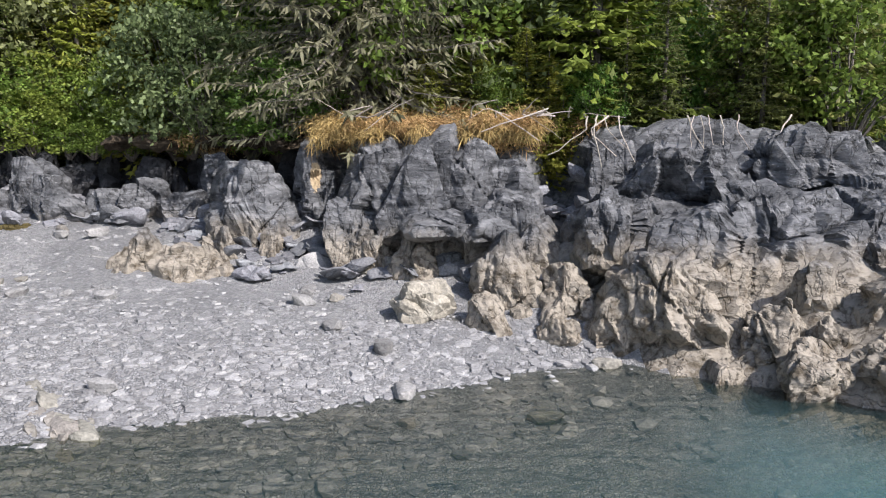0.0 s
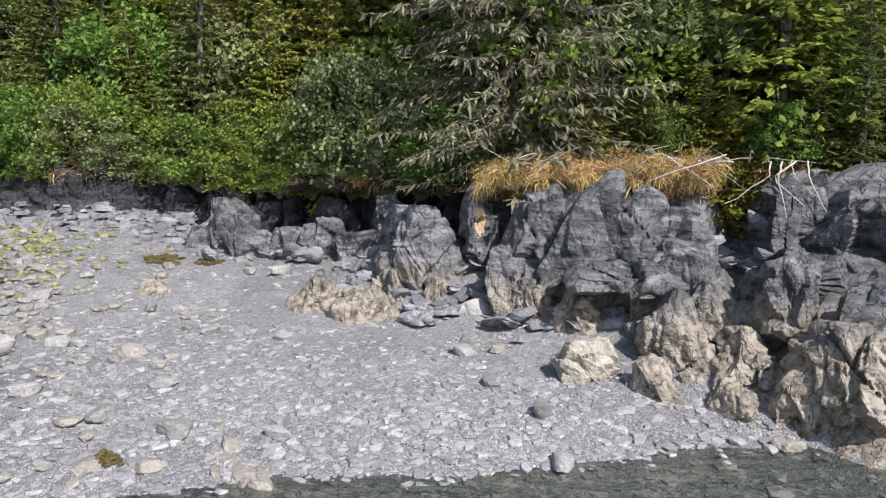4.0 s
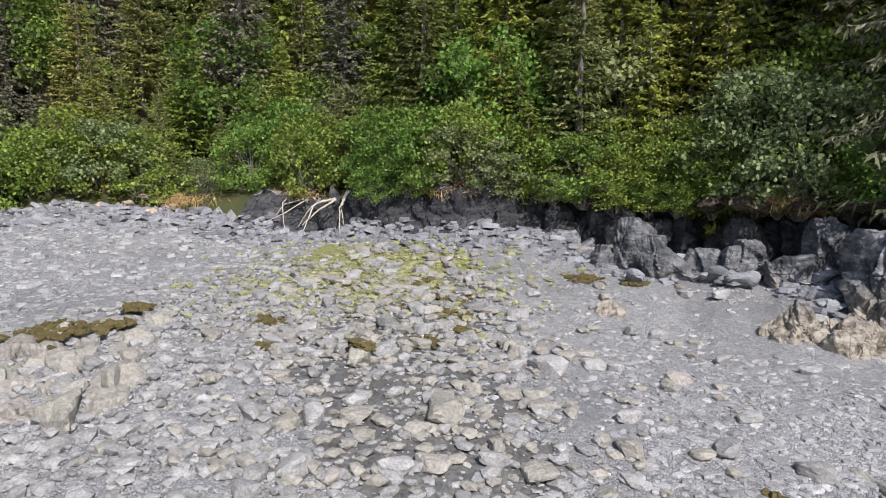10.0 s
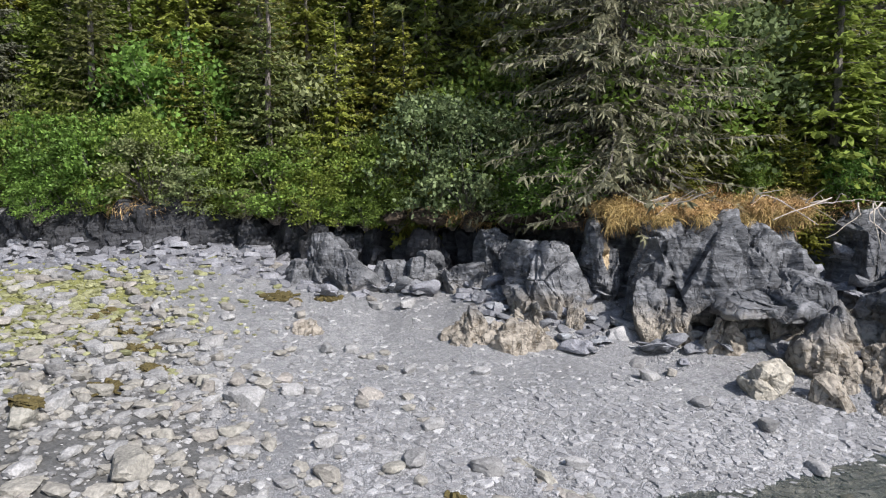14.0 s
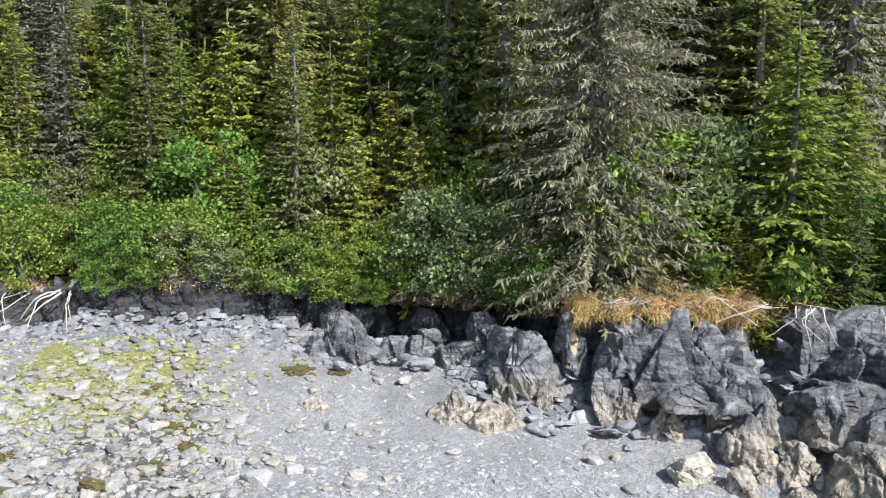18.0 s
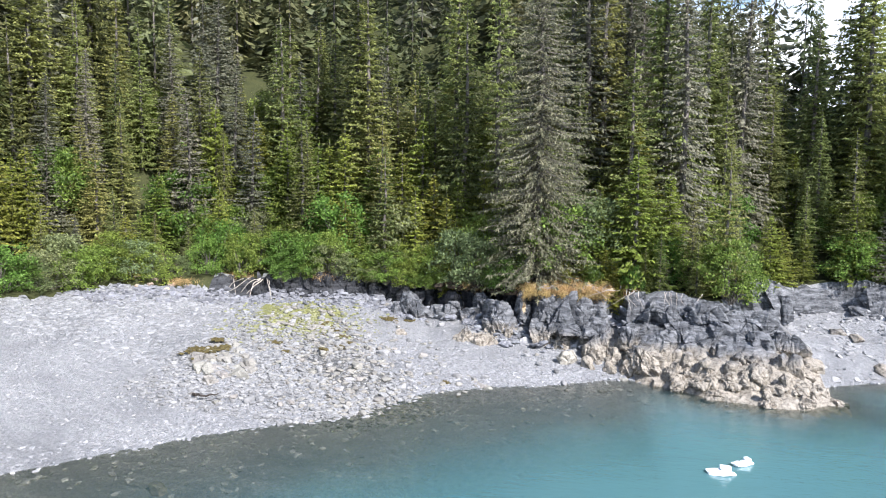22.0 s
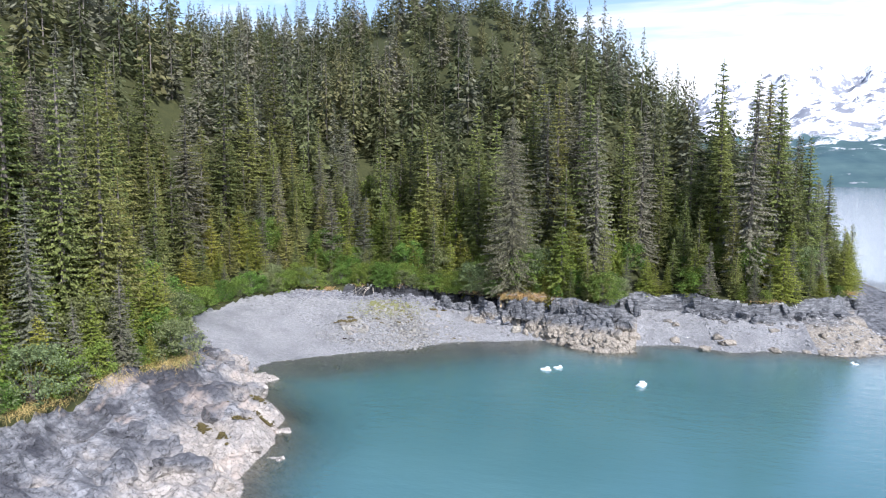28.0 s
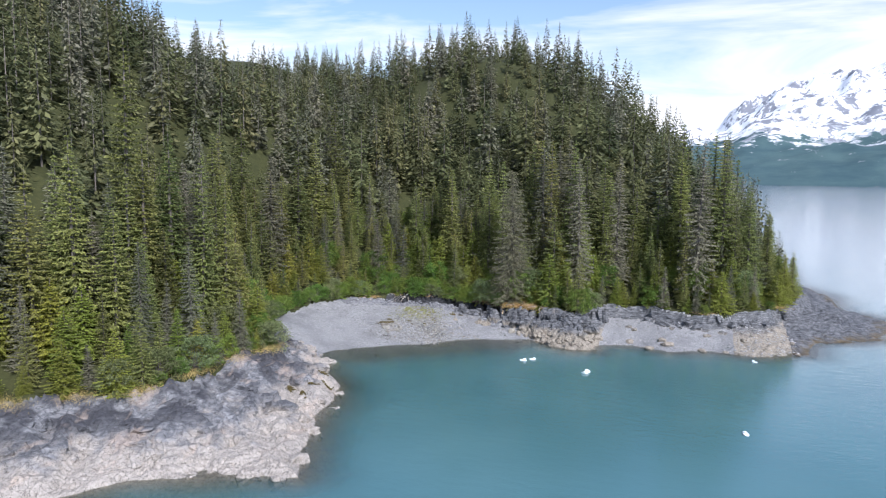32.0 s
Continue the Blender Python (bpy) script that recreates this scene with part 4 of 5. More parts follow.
bank_rocks(BANK[14:20], 0.6, 1.0, 2.2, mat_black, 1.0, 0.05, "upright dark slate slab in the undercut bank, overhang shade in its colour", 200, (-0.7, 0.35))
bank_rocks(BANK[26:34], 1.7, 0.3, 1.9, mat_rock, 1.7, 0.35, "broken slate ledge below the wooded point", 300)
for i in range(46):
    x, y = rng.uniform(17.5, 53), rng.uniform(-8.5, 9)
    z, d, e, _ = (float(v[0]) for v in terrain(np.array([x]), np.array([y])))
    if d < -0.3 or e > -0.6:
        continue
    s = rng.uniform(0.6, 1.5)
    rock("shore_rock", "broken grey slate rock on the eastern shore", x, y, z - s * 0.35, z + s * rng.uniform(0.15, 0.4), s * 1.4, s, rng.uniform(0, 180), 500 + i,
         mat_rock, 4, (rng.uniform(-12, 12), rng.uniform(-12, 12)), "eastern shore rocks", strata=0.04, chip=0.08, blocks=5)
for i in range(260):
    x, y = rng.uniform(-45, -4), rng.uniform(-90, -34)
    z, d, e, _ = (float(v[0]) for v in terrain(np.array([x]), np.array([y])))
    if d < -1.0 or e > -0.5:
        continue
    s = rng.uniform(0.6, 2.6)
    rock("headland_block", "fissured pale headland rock, grey above and cream below", x, y, z - s * 0.7, z + s * rng.uniform(0.08, 0.34), s * 1.6, s, rng.uniform(20, 60),
         700 + i, mat_head, 4, (rng.uniform(-12, 12), rng.uniform(-12, 12)), "headland rocks", tilt=(0.9, 0.3, 0.3), strata=0.03, spacing=0.4, chip=0.08, blocks=8)

for i in range(70):
    x, y = rng.uniform(-37, -23), rng.uniform(-43, -33)
    z, d, e, _ = (float(v[0]) for v in terrain(np.array([x]), np.array([y])))
    if d < -0.2 or e > -0.8 or d > 7 + 0.35 * (-33 - y):
        continue
    s = rng.uniform(0.5, 1.7)
    rock("ledge_rock", "low cream ledge rock breaking through the western beach", x, y, z - s * 0.5, z + s * rng.uniform(0.08, 0.24), s * 1.5, s, rng.uniform(20, 60), 2700 + i,
         mat_head, 4, (rng.uniform(-8, 8), rng.uniform(-8, 8)), "western ledges", tilt=(0.9, 0.3, 0.3), strata=0.03, spacing=0.3, chip=0.09, blocks=6)

# ---------------------------------------------------------------- beach stones
STONES = [rock_shape(900 + k, (1, rng.uniform(0.6, 0.9), rng.uniform(0.38, 0.6)), 1, 7, 0.05, 0.0, blocky=0.85) for k in range(14)]


def slab_shape(seed, thick=0.18, sides=6):
    """A broken plate: an uneven outline, upright broken edges, a flat top with a worn rim."""
    r = np.random.default_rng(seed)
    a = np.sort(np.linspace(0, 6.283, sides, endpoint=False) + r.uniform(-0.35, 0.35, sides))
    q = r.uniform(0.38, 0.55, sides)
    ring = np.stack([np.cos(a) * q, np.sin(a) * q * r.uniform(0.55, 0.9)], 1)
    low = np.concatenate([ring * 1.04, np.full((sides, 1), -thick)], 1)
    rim = np.concatenate([ring, (thick * r.uniform(0.2, 0.45, sides))[:, None]], 1)
    top = np.concatenate([ring * 0.82, (thick * r.uniform(0.42, 0.58, sides))[:, None]], 1)
    i, j = np.arange(sides), (np.arange(sides) + 1) % sides
    f = [np.stack([i, j, j + sides], 1), np.stack([i, j + sides, i + sides], 1), np.stack([i + sides, j + sides, j + 2 * sides], 1), np.stack([i + sides, j + 2 * sides, i + 2 * sides], 1)]
    f.append(np.stack([np.full(sides - 2, 2 * sides), 2 * sides + i[1:-1], 2 * sides + i[2:]], 1))
    return np.concatenate([low, rim, top]), np.concatenate(f)


FLATS = [slab_shape(950 + k, 0.11 + 0.01 * (k % 7), 5 + k % 3) for k in range(14)]


def scatter(n, x0, x1, y0, y1, keep, seed):
    r = np.random.default_rng(seed)
    x, y = r.uniform(x0, x1, n), r.uniform(y0, y1, n)
    z, d, e, rk = terrain(x, y)
    ok = keep(x, y, z, d, e, rk, r)
    return x[ok], y[ok], z[ok], r


def joined(kinds, x, y, z, size, r, tip=0.25, flat=1.0, lift=0.10):
    """Many stones in one body: corners and faces."""
    pick = r.integers(len(kinds), size=len(x))
    a, b, c = r.normal(0, tip, len(x)), r.normal(0, tip, len(x)), r.uniform(0, 6.283, len(x))
    cos, fs, n = [], [], 0
    for k, (co, f) in enumerate(kinds):
        i = np.flatnonzero(pick == k)
        if not len(i):
            continue
        q = co[None] * np.stack([size[i], size[i], size[i] * flat], 1)[:, None]
        ca, sa, cb, sb, cc, sc = (v[i][:, None] for v in (np.cos(a), np.sin(a), np.cos(b), np.sin(b), np.cos(c), np.sin(c)))
        qx, qy, qz = q[..., 0], q[..., 1] * ca - q[..., 2] * sa, q[..., 1] * sa + q[..., 2] * ca
        qx, qz = qx * cb + qz * sb, qz * cb - qx * sb
        q = np.stack([qx * cc - qy * sc + x[i][:, None], qx * sc + qy * cc + y[i][:, None], qz + (z[i] + lift * size[i])[:, None]], -1)
        cos.append(q.reshape(-1, 3))
        fs.append((f[None] + n + len(co) * np.arange(len(i))[:, None, None]).reshape(-1, f.shape[1]))
        n += len(co) * len(i)
    return np.concatenate(cos), np.concatenate(fs)


def stuff(name, label, category, kinds, data, sizes, mat, **kw):
    x, y, z, r = data
    me = mesh_from(name, *joined(kinds, x, y, z, sizes(r, len(x)), r, **kw))
    me.materials.append(mat)
    return tagged(new(name, me), label, category, kind="stuff")


def band(x, y):
    return np.exp(-(((x + 16 + 0.55 * (y + 12)) / 4.6) ** 2))


def green(x, y):
    return np.exp(-(((x + 20.9) / 3.6) ** 2 + ((y + 5.5) / 3.8) ** 2))


def cobbled(x, y):
    """The stony half of the beach: from the algae down to the water, seaward of the smooth shale."""
    edge = -16.8 + 0.6 * np.clip(-4 - y, 0, 40)
    return smooth(1.2, -1.8, x - edge + 3.0 * fbm(x, y, 2.5, 3, 83)) * smooth(-3.5, -8.0, y) * smooth(-27, -23, x) * (1 - 0.9 * green(x, y))


def plates(x, y):
    return smooth(0.0, 2.4, x + 16.8 - 0.6 * np.clip(-4 - y, 0, 40)) * smooth(-6.5, -11.5, y + 1.6 * fbm(x, y, 3.0, 2, 87)) * smooth(4, 1, x)


open_beach = lambda x, y, z, d, e, rk, r: (d > -2.5) & (e < -0.8) & (rk < 0.35) & (y > -36)
stuff("shale_pieces", "loose grey shale chips strewn over the beach", "shale", FLATS,
      scatter(26000, -38, 4, -26, 1, lambda *a: open_beach(*a) & (a[6].random(len(a[0])) > 0.85 * green(a[0], a[1])), 31),
      lambda r, n: 0.06 + 0.20 * r.random(n) ** 4, mat_stone, tip=0.14, lift=0.04)
stuff("shale_plates", "flat grey shale plates on the lower beach", "shale", FLATS,
      scatter(11000, -16, 4, -19, -6, lambda x, y, z, d, e, rk, r: open_beach(x, y, z, d, e, rk, r) & (r.random(len(x)) < plates(x, y)), 38),
      lambda r, n: 0.09 + 0.26 * r.random(n) ** 3, mat_plate, tip=0.10, lift=0.04)
stuff("shale_pieces", "loose grey shale pieces on the eastern beach", "shale", FLATS,
      scatter(2500, 16, 50, -9, 8, lambda x, y, z, d, e, rk, r: (d > -0.3) & (e < -0.6), 32),
      lambda r, n: 0.15 + 0.5 * r.random(n) ** 3, mat_stone, tip=0.25)
stuff("cobbles", "grey rounded cobbles along the stream bed", "cobbles", STONES,
      scatter(15000, -27, -6, -22, -2, lambda x, y, z, d, e, rk, r: open_beach(x, y, z, d, e, rk, r) & (r.random(len(x)) < cobbled(x, y) * (0.62 - 0.3 * wet(x, y))), 33),
      lambda r, n: 0.12 + 0.36 * r.random(n) ** 2.6, mat_cobble, tip=0.12)
stuff("cobbles", "cream crusted cobbles scattered along the stream bed", "cobbles", STONES,
      scatter(3800, -25, -8, -20, -5, lambda x, y, z, d, e, rk, r: open_beach(x, y, z, d, e, rk, r) & (r.random(len(x)) < band(x, y) * 0.6), 39),
      lambda r, n: 0.14 + 0.34 * r.random(n) ** 2, mat_pale, tip=0.12, flat=0.9)
stuff("algae_stones", "yellow-green algae-covered stones below the bank", "stones", STONES,
      scatter(8000, -28, -13, -13, 0, lambda x, y, z, d, e, rk, r: open_beach(x, y, z, d, e, rk, r) & (r.random(len(x)) < green(x, y) * 0.8), 34),
      lambda r, n: 0.10 + 0.28 * r.random(n) ** 2, mat_mossy, tip=0.12)
stuff("drowned_stones", "stones lying under the shallow water", "stones", STONES,
      scatter(3600, -30, 12, -40, -8, lambda x, y, z, d, e, rk, r: (d < -0.1) & (d > -9), 35),
      lambda r, n: 0.10 + 0.35 * r.random(n) ** 2, mat_stone, tip=0.15, lift=0.05)
stuff("toe_slabs", "dark blue-grey slate rubble heaped below the bank", "rubble", FLATS,
      scatter(9000, -40, -4, -9, 1.5, lambda x, y, z, d, e, rk, r: (e < -0.5) & (e > -4.5) & (r.random(len(x)) < smooth(-4.5, -1.0, e) * (1 - 0.6 * green(x, y)))
              & (d > 0), 36),
      lambda r, n: 0.22 + 0.6 * r.random(n) ** 2.5, mat_slab, tip=0.22)
stuff("slate_slabs", "flat blue-grey slate slabs strewn over the upper beach", "slabs", FLATS,
      scatter(5000, -42, -23, -17, -2, lambda x, y, z, d, e, rk, r: (e < -0.5) & (d > 1) & (rk < 0.3) & (r.random(len(x)) < 0.75 * smooth(-24, -28, x)), 40),
      lambda r, n: 0.14 + 0.50 * r.random(n) ** 3, mat_plate, tip=0.09, lift=0.04)
stuff("tide_stones", "wave-washed flat stones along the water's edge", "stones", FLATS,
      scatter(15000, -28, 4, -36, -8, lambda x, y, z, d, e, rk, r: (d > -0.2) & (d < 2.4), 37),
      lambda r, n: 0.09 + 0.28 * r.random(n) ** 2.5, mat_plate, tip=0.10, lift=0.04)

# larger stones and slabs that lie singly
SINGLE = []
for k in range(10):
    me = mesh_from("beach_stone", *rock_shape(1000 + k, (1, rng.uniform(0.55, 0.9), rng.uniform(0.40, 0.65)), 3, 12, 0.06, 0.0, blocky=0.86))
    me.materials.append(mat_pale if k % 2 else mat_cobble)
    SINGLE.append(me)
for k in range(8):
    me = mesh_from("slate_slab", *rock_shape(1050 + k, (1, rng.uniform(0.5, 0.9), rng.uniform(0.14, 0.28)), 3, 9, 0.05, 0.01, blocky=0.8, blocks=5))
    me.materials.append(mat_slab)
    SINGLE.append(me)


def single(mesh, label, category, group, x, y, size, tip, lift=0.12):
    ob = tagged(new(mesh.name.split(".")[0], mesh), label, category, group)
    ob.matrix_basis = Matrix.Translation((x, y, height(x, y) + lift * size)) @ Euler((rng.normal(0, tip), rng.normal(0, tip), rng.uniform(0, 6.28))).to_matrix().to_4x4()
    ob.scale = (size, size, size)
    return ob


n = 0
while n < 270:
    x, y = rng.uniform(-24, 3), rng.uniform(-22, -2)
    z, d, e, rk = (float(v[0]) for v in terrain(np.array([x]), np.array([y])))
    if d < -1 or e > -1.0 or rk > 0.3 or rng.random() > 0.15 + 0.9 * float(band(np.array(x), np.array(y))):
        continue
    k = rng.integers(10)
    single(SINGLE[k], "pale cream beach stone among cobbles" if k % 2 else "grey flat beach stone on shale", "stone", "single beach stones", x, y, rng.uniform(0.25, 0.65), 0.12)
    n += 1
n = 0
while n < 120:
    x, y = rng.uniform(-13, 4), rng.uniform(-6.5, -0.5)
    z, d, e, rk = (float(v[0]) for v in terrain(np.array([x]), np.array([y])))
    if e > -0.6 or d < 0.5 or (y < -5 and x < -8) or e < -4.2:
        continue
    single(SINGLE[10 + rng.integers(8)], "tilted dark slate slab in the rubble below the cliff", "slab", "rubble slabs", x, y, rng.uniform(0.4, 1.1), 0.3, 0.15)
    n += 1
for x, y, s, k, label in ((-21.0, -7.1, 0.75, 1, "large pale stone on green algae"), (-16.55, -12.95, 0.95, 3, "round pale boulder capped with brown weed"),
                          (-13.9, -14.1, 1.1, 5, "broad pale slab-like stone"), (-13.0, -10.7, 0.9, 2, "flat grey slab on shale"),
                          (-8.8, -10.8, 0.6, 4, "flat pale slab on shale"), (3.3, -9.6, 0.6, 7, "white stone at the water's edge"), (-0.6, -12.3, 0.35, 9, "white stone standing in the shallows"),
                          (1.7, -11.9, 0.55, 1, "pale stone breaking the shallow water"), (-15.3, 0.3, 0.6, 7, "white stone at the foot of the dark bank"),
                          (-18.7, -29.6, 1.1, 3, "pale stone breaking the water off the beach")):
    single(SINGLE[k], label, "stone", "", x, y, s, 0.08)


mat_ochre = simple_material("ochre_stone", (0.30, 0.22, 0.165), (0.50, 0.40, 0.32), 2.0, 0.8, 14.0, 0.7, 0.04)
for k in range(9):
    me = mesh_from("ochre_stone", *rock_shape(1100 + k, (1, rng.uniform(0.6, 0.9), rng.uniform(0.4, 0.6)), 3, 10, 0.08, 0.02, blocky=0.84, blocks=4))
    me.materials.append(mat_ochre)
    single(me, "pinkish ochre broken rock below the bank", "stone", "ochre rocks", -34 + rng.normal(0, 1.0), -4.3 + rng.normal(0, 0.4), rng.uniform(0.35, 0.8), 0.15, 0.05)


def weed(x, y, s, seed, lift=0.0):
    r = np.random.default_rng(seed)
    n = int(30 + 50 * s)
    reach = np.abs(r.normal(0, 0.30, n)) * s
    turn = r.uniform(0, 6.283, n)
    px, py = np.cos(turn) * reach, np.sin(turn) * reach * 0.8
    pz = terrain(x + px, y + py)[0] - height(x, y)
    me = mesh_from("seaweed_patch", *joined(FLATS, px, py, pz, 0.12 + 0.28 * r.random(n), r, tip=0.3, flat=0.8, lift=0.06))
    me.materials.append(mat_weed)
    ob = tagged(new("seaweed_patch", me), "brown seaweed mat draped over stones", "seaweed", kind="stuff")
    ob.matrix_basis = pose(x, y, height(x, y) + lift)


for i, (x, y, s, lift) in enumerate(((-23.6, -14.9, 2.2, 0.22), (-24.6, -14.6, 1.6, 0.22), (-24.3, -12.2, 0.9, 0.2), (-22.9, -14.0, 0.7, 0.2), (-16.5, -12.9, 0.5, 0.32), (-17.2, -7.2, 1.1, 0.02), (-16.4, -8.4, 0.8, 0.02),
                                     (-15.6, -9.6, 0.7, 0.02), (-17.6, -8.6, 0.6, 0.02), (-14.2, -2.9, 1.0, 0.02), (-12.6, -2.6, 0.7, 0.02), (-15.8, -11.2, 0.6, 0.05),
                                     (-18.9, -13.0, 0.5, 0.05), (-20.5, -11.3, 0.9, 0.03), (-8.2, -13.3, 0.3, 0.03), (-18.6, -6.4, 0.9, 0.02), (-15.6, -52.0, 1.6, 0.1), (-17.2, -50.2, 1.3, 0.1), (-16.4, -55.0, 1.5, 0.1), (-18.2, -57.5, 1.2, 0.1), (-15.0, -59.5, 1.0, 0.1), (-20.5, -47.0, 1.2, 0.1), (-18.6, -53.2, 1.0, 0.1))):
    weed(x, y, s, 1200 + i, lift)


def limb(name, label, category, points, thick, mat=mat_dead, group=""):
    """A bare branch or log along points, tapering, with a slight crook."""
    pts = np.array(points, float)
    t = np.linspace(0, 1, 8)
    k = np.linspace(0, 1, len(pts))
    line = np.stack([np.interp(t, k, pts[:, j]) for j in range(3)], 1)
    line[1:-1] += rng.normal(0, thick * 0.5, (6, 3))
    me = mesh_from(name, *tube(line, thick * (1 - 0.65 * t), 7))
    me.materials.append(mat)
    return tagged(new(name, me), label, category, group)


mat_drift = simple_material("dark_wet_wood", (0.02, 0.017, 0.014), (0.06, 0.05, 0.042), 5.0)
limb("driftwood", "dark wet driftwood branch on the beach", "driftwood", ((-21.6, -20.8, 1.02), (-20.9, -20.9, 1.0), (-20.2, -20.5, 1.05)), 0.09, mat_drift)
rr = np.random.default_rng(77)
# fallen bleached roots at the bank
for i in range(8):
    x, y = -26.4 + rr.normal(0, 1.1), -0.4 + rr.normal(0, 0.3)
    ex, ey = x + rr.uniform(-1.8, 1.6), y - rr.uniform(0.3, 1.6)
    limb("dead_branch", "bleached bare branch fallen from the bank", "branch", ((x, y + 0.4, 4.6), ((x + ex) / 2, (y + ey) / 2, 4.1 + rr.uniform(-0.2, 0.4)), (ex, ey, rr.uniform(3.2, 4.0))),
         rr.uniform(0.025, 0.06), group="fallen branches")
for i in range(16):
    x, y = rr.uniform(-2.6, 4.6), rr.uniform(-3.9, -2.6)
    limb("dead_branch", "weathered bare stick in the dry grass", "branch", ((x, y, 5.2), (x + rr.normal(0, 0.4), y - 0.3, 5.3 + rr.uniform(-0.2, 0.25)), (x + rr.normal(0, 0.8), y - 0.6, 5.1 + rr.uniform(-0.6, 0.6))),
         rr.uniform(0.012, 0.034), group="fallen branches")
for i in range(12):
    x, y = rr.uniform(3.0, 9.5), -3.6 + rr.uniform(-0.7, 0.3)
    limb("hanging_root", "bare root hanging over the rock edge", "root", ((x, y, 5.2), (x + rr.normal(0, 0.3), y - 0.35, 4.8), (x + rr.normal(0, 0.4), y - 0.45, 3.9 + rr.uniform(-0.3, 0.4))),
         rr.uniform(0.012, 0.03), group="hanging roots")
limb("fallen_log", "bleached fallen log leaning on the eastern rocks", "log", ((37.0, 8.6, 5.9), (37.3, 7.2, 4.6), (37.0, 5.2, 2.6)), 0.16)
limb("fallen_log", "bleached log lying at the headland wood edge", "log", ((-30.8, -55.5, 5.9), (-29.6, -54.6, 5.7), (-28.2, -54.2, 5.5)), 0.13)
limb("dead_branch", "bleached fallen branch in the headland grass", "branch", ((-33.5, -52.5, 6.9), (-32.6, -52.8, 6.3), (-31.8, -53.4, 5.9)), 0.10, group="fallen branches")

# drifting ice
for i, (x, y, s) in enumerate(((6.0, -24.6, 0.8), (7.4, -23.3, 0.7), (17.0, -27.9, 1.05), (39.4, -47.6, 0.75), (42.4, -10.6, 0.6))):
    a = rock_shape(1300 + i, (s * 1.6, s * 0.8, s * 0.30), 3, 10, 0.25, 0.0, blocky=0.8)
    b = rock_shape(1320 + i, (s * 0.6, s * 0.45, s * 0.38), 3, 9, 0.2, 0.0, blocky=0.8)
    me = mesh_from("ice_floe", *join_parts([a, (b[0] + (s * 0.35, 0.05, s * 0.18), b[1])]))
    me.materials.append(mat_ice)
    ob = tagged(new("ice_floe", me), "small white floating piece of glacier ice", "ice", "ice floes")
    ob.matrix_basis = pose(x, y, 0.08 * s, 0, 0, 35 * i)

# ---------------------------------------------------------------- the wood
KINDS = {
    "tall": [conifer("spruce", "tall olive-green spruce in the shore wood", "tree", "shore conifers", conifer_meshes(s, 24, 4.3, 1.7, 7, 0.50, 0.24, 0.03, 0.14, mantle=1.5, slim=1.1), mat_needle) for s in (1, 2, 3)],
    "slim": [conifer("slim_spruce", "slender spruce with a bare pale lower trunk", "tree", "shore conifers", conifer_meshes(s, 15, 3.0, 2.2, 7, 0.38, 0.18, 0.05, 0.16, mantle=1.3, slim=1.1), mat_needle_grey if s == 4 else mat_needle) for s in (4, 5, 14)],
    "hemlock": [conifer("hemlock", "bushy yellow-green young hemlock", "tree", "shore conifers", conifer_meshes(s, 9, 3.0, 2.8, 8, 0.34, 0.22, 0.02, 0.10, mantle=1.7, slim=1.1), mat_needle_young) for s in (6, 7)],
    "grey": [conifer("lichen_spruce", "tall spruce hung with grey lichen", "tree", "shore conifers", conifer_meshes(s, 27, 4.2, 1.9, 7, 0.46, 0.36, 0.03, 0.16, taper=0.7, mantle=1.3), mat_needle_grey) for s in (8, 9)],
}
KINDS["hoary"] = [conifer("lichen_spruce", "old spruce draped in grey-green lichen above the dry grass", "tree", "", conifer_meshes(10, 27, 5.2, 3.8, 8, 0.36, 0.42, 0.02, 0.1, taper=0.5, loose=0.8, mantle=1.4, tumble=0.9, slim=0.55), mat_hoary)]
BASE = {"hoary": 27, "tall": 24, "slim": 15, "hemlock": 9, "grey": 27}
rng = np.random.default_rng(41)
spots = []


def plant(kind, x, y, tall, wide=1.0):
    proto = KINDS[kind][rng.integers(len(KINDS[kind]))]
    k = tall / BASE[kind]
    ob = copy_thing(proto, Matrix.Translation((x, y, height(x, y) - 0.15)) @ Matrix.Rotation(rng.uniform(0, 6.28), 4, "Z"))
    ob.scale = (k * wide, k * wide, k)
    spots.append((x, y))


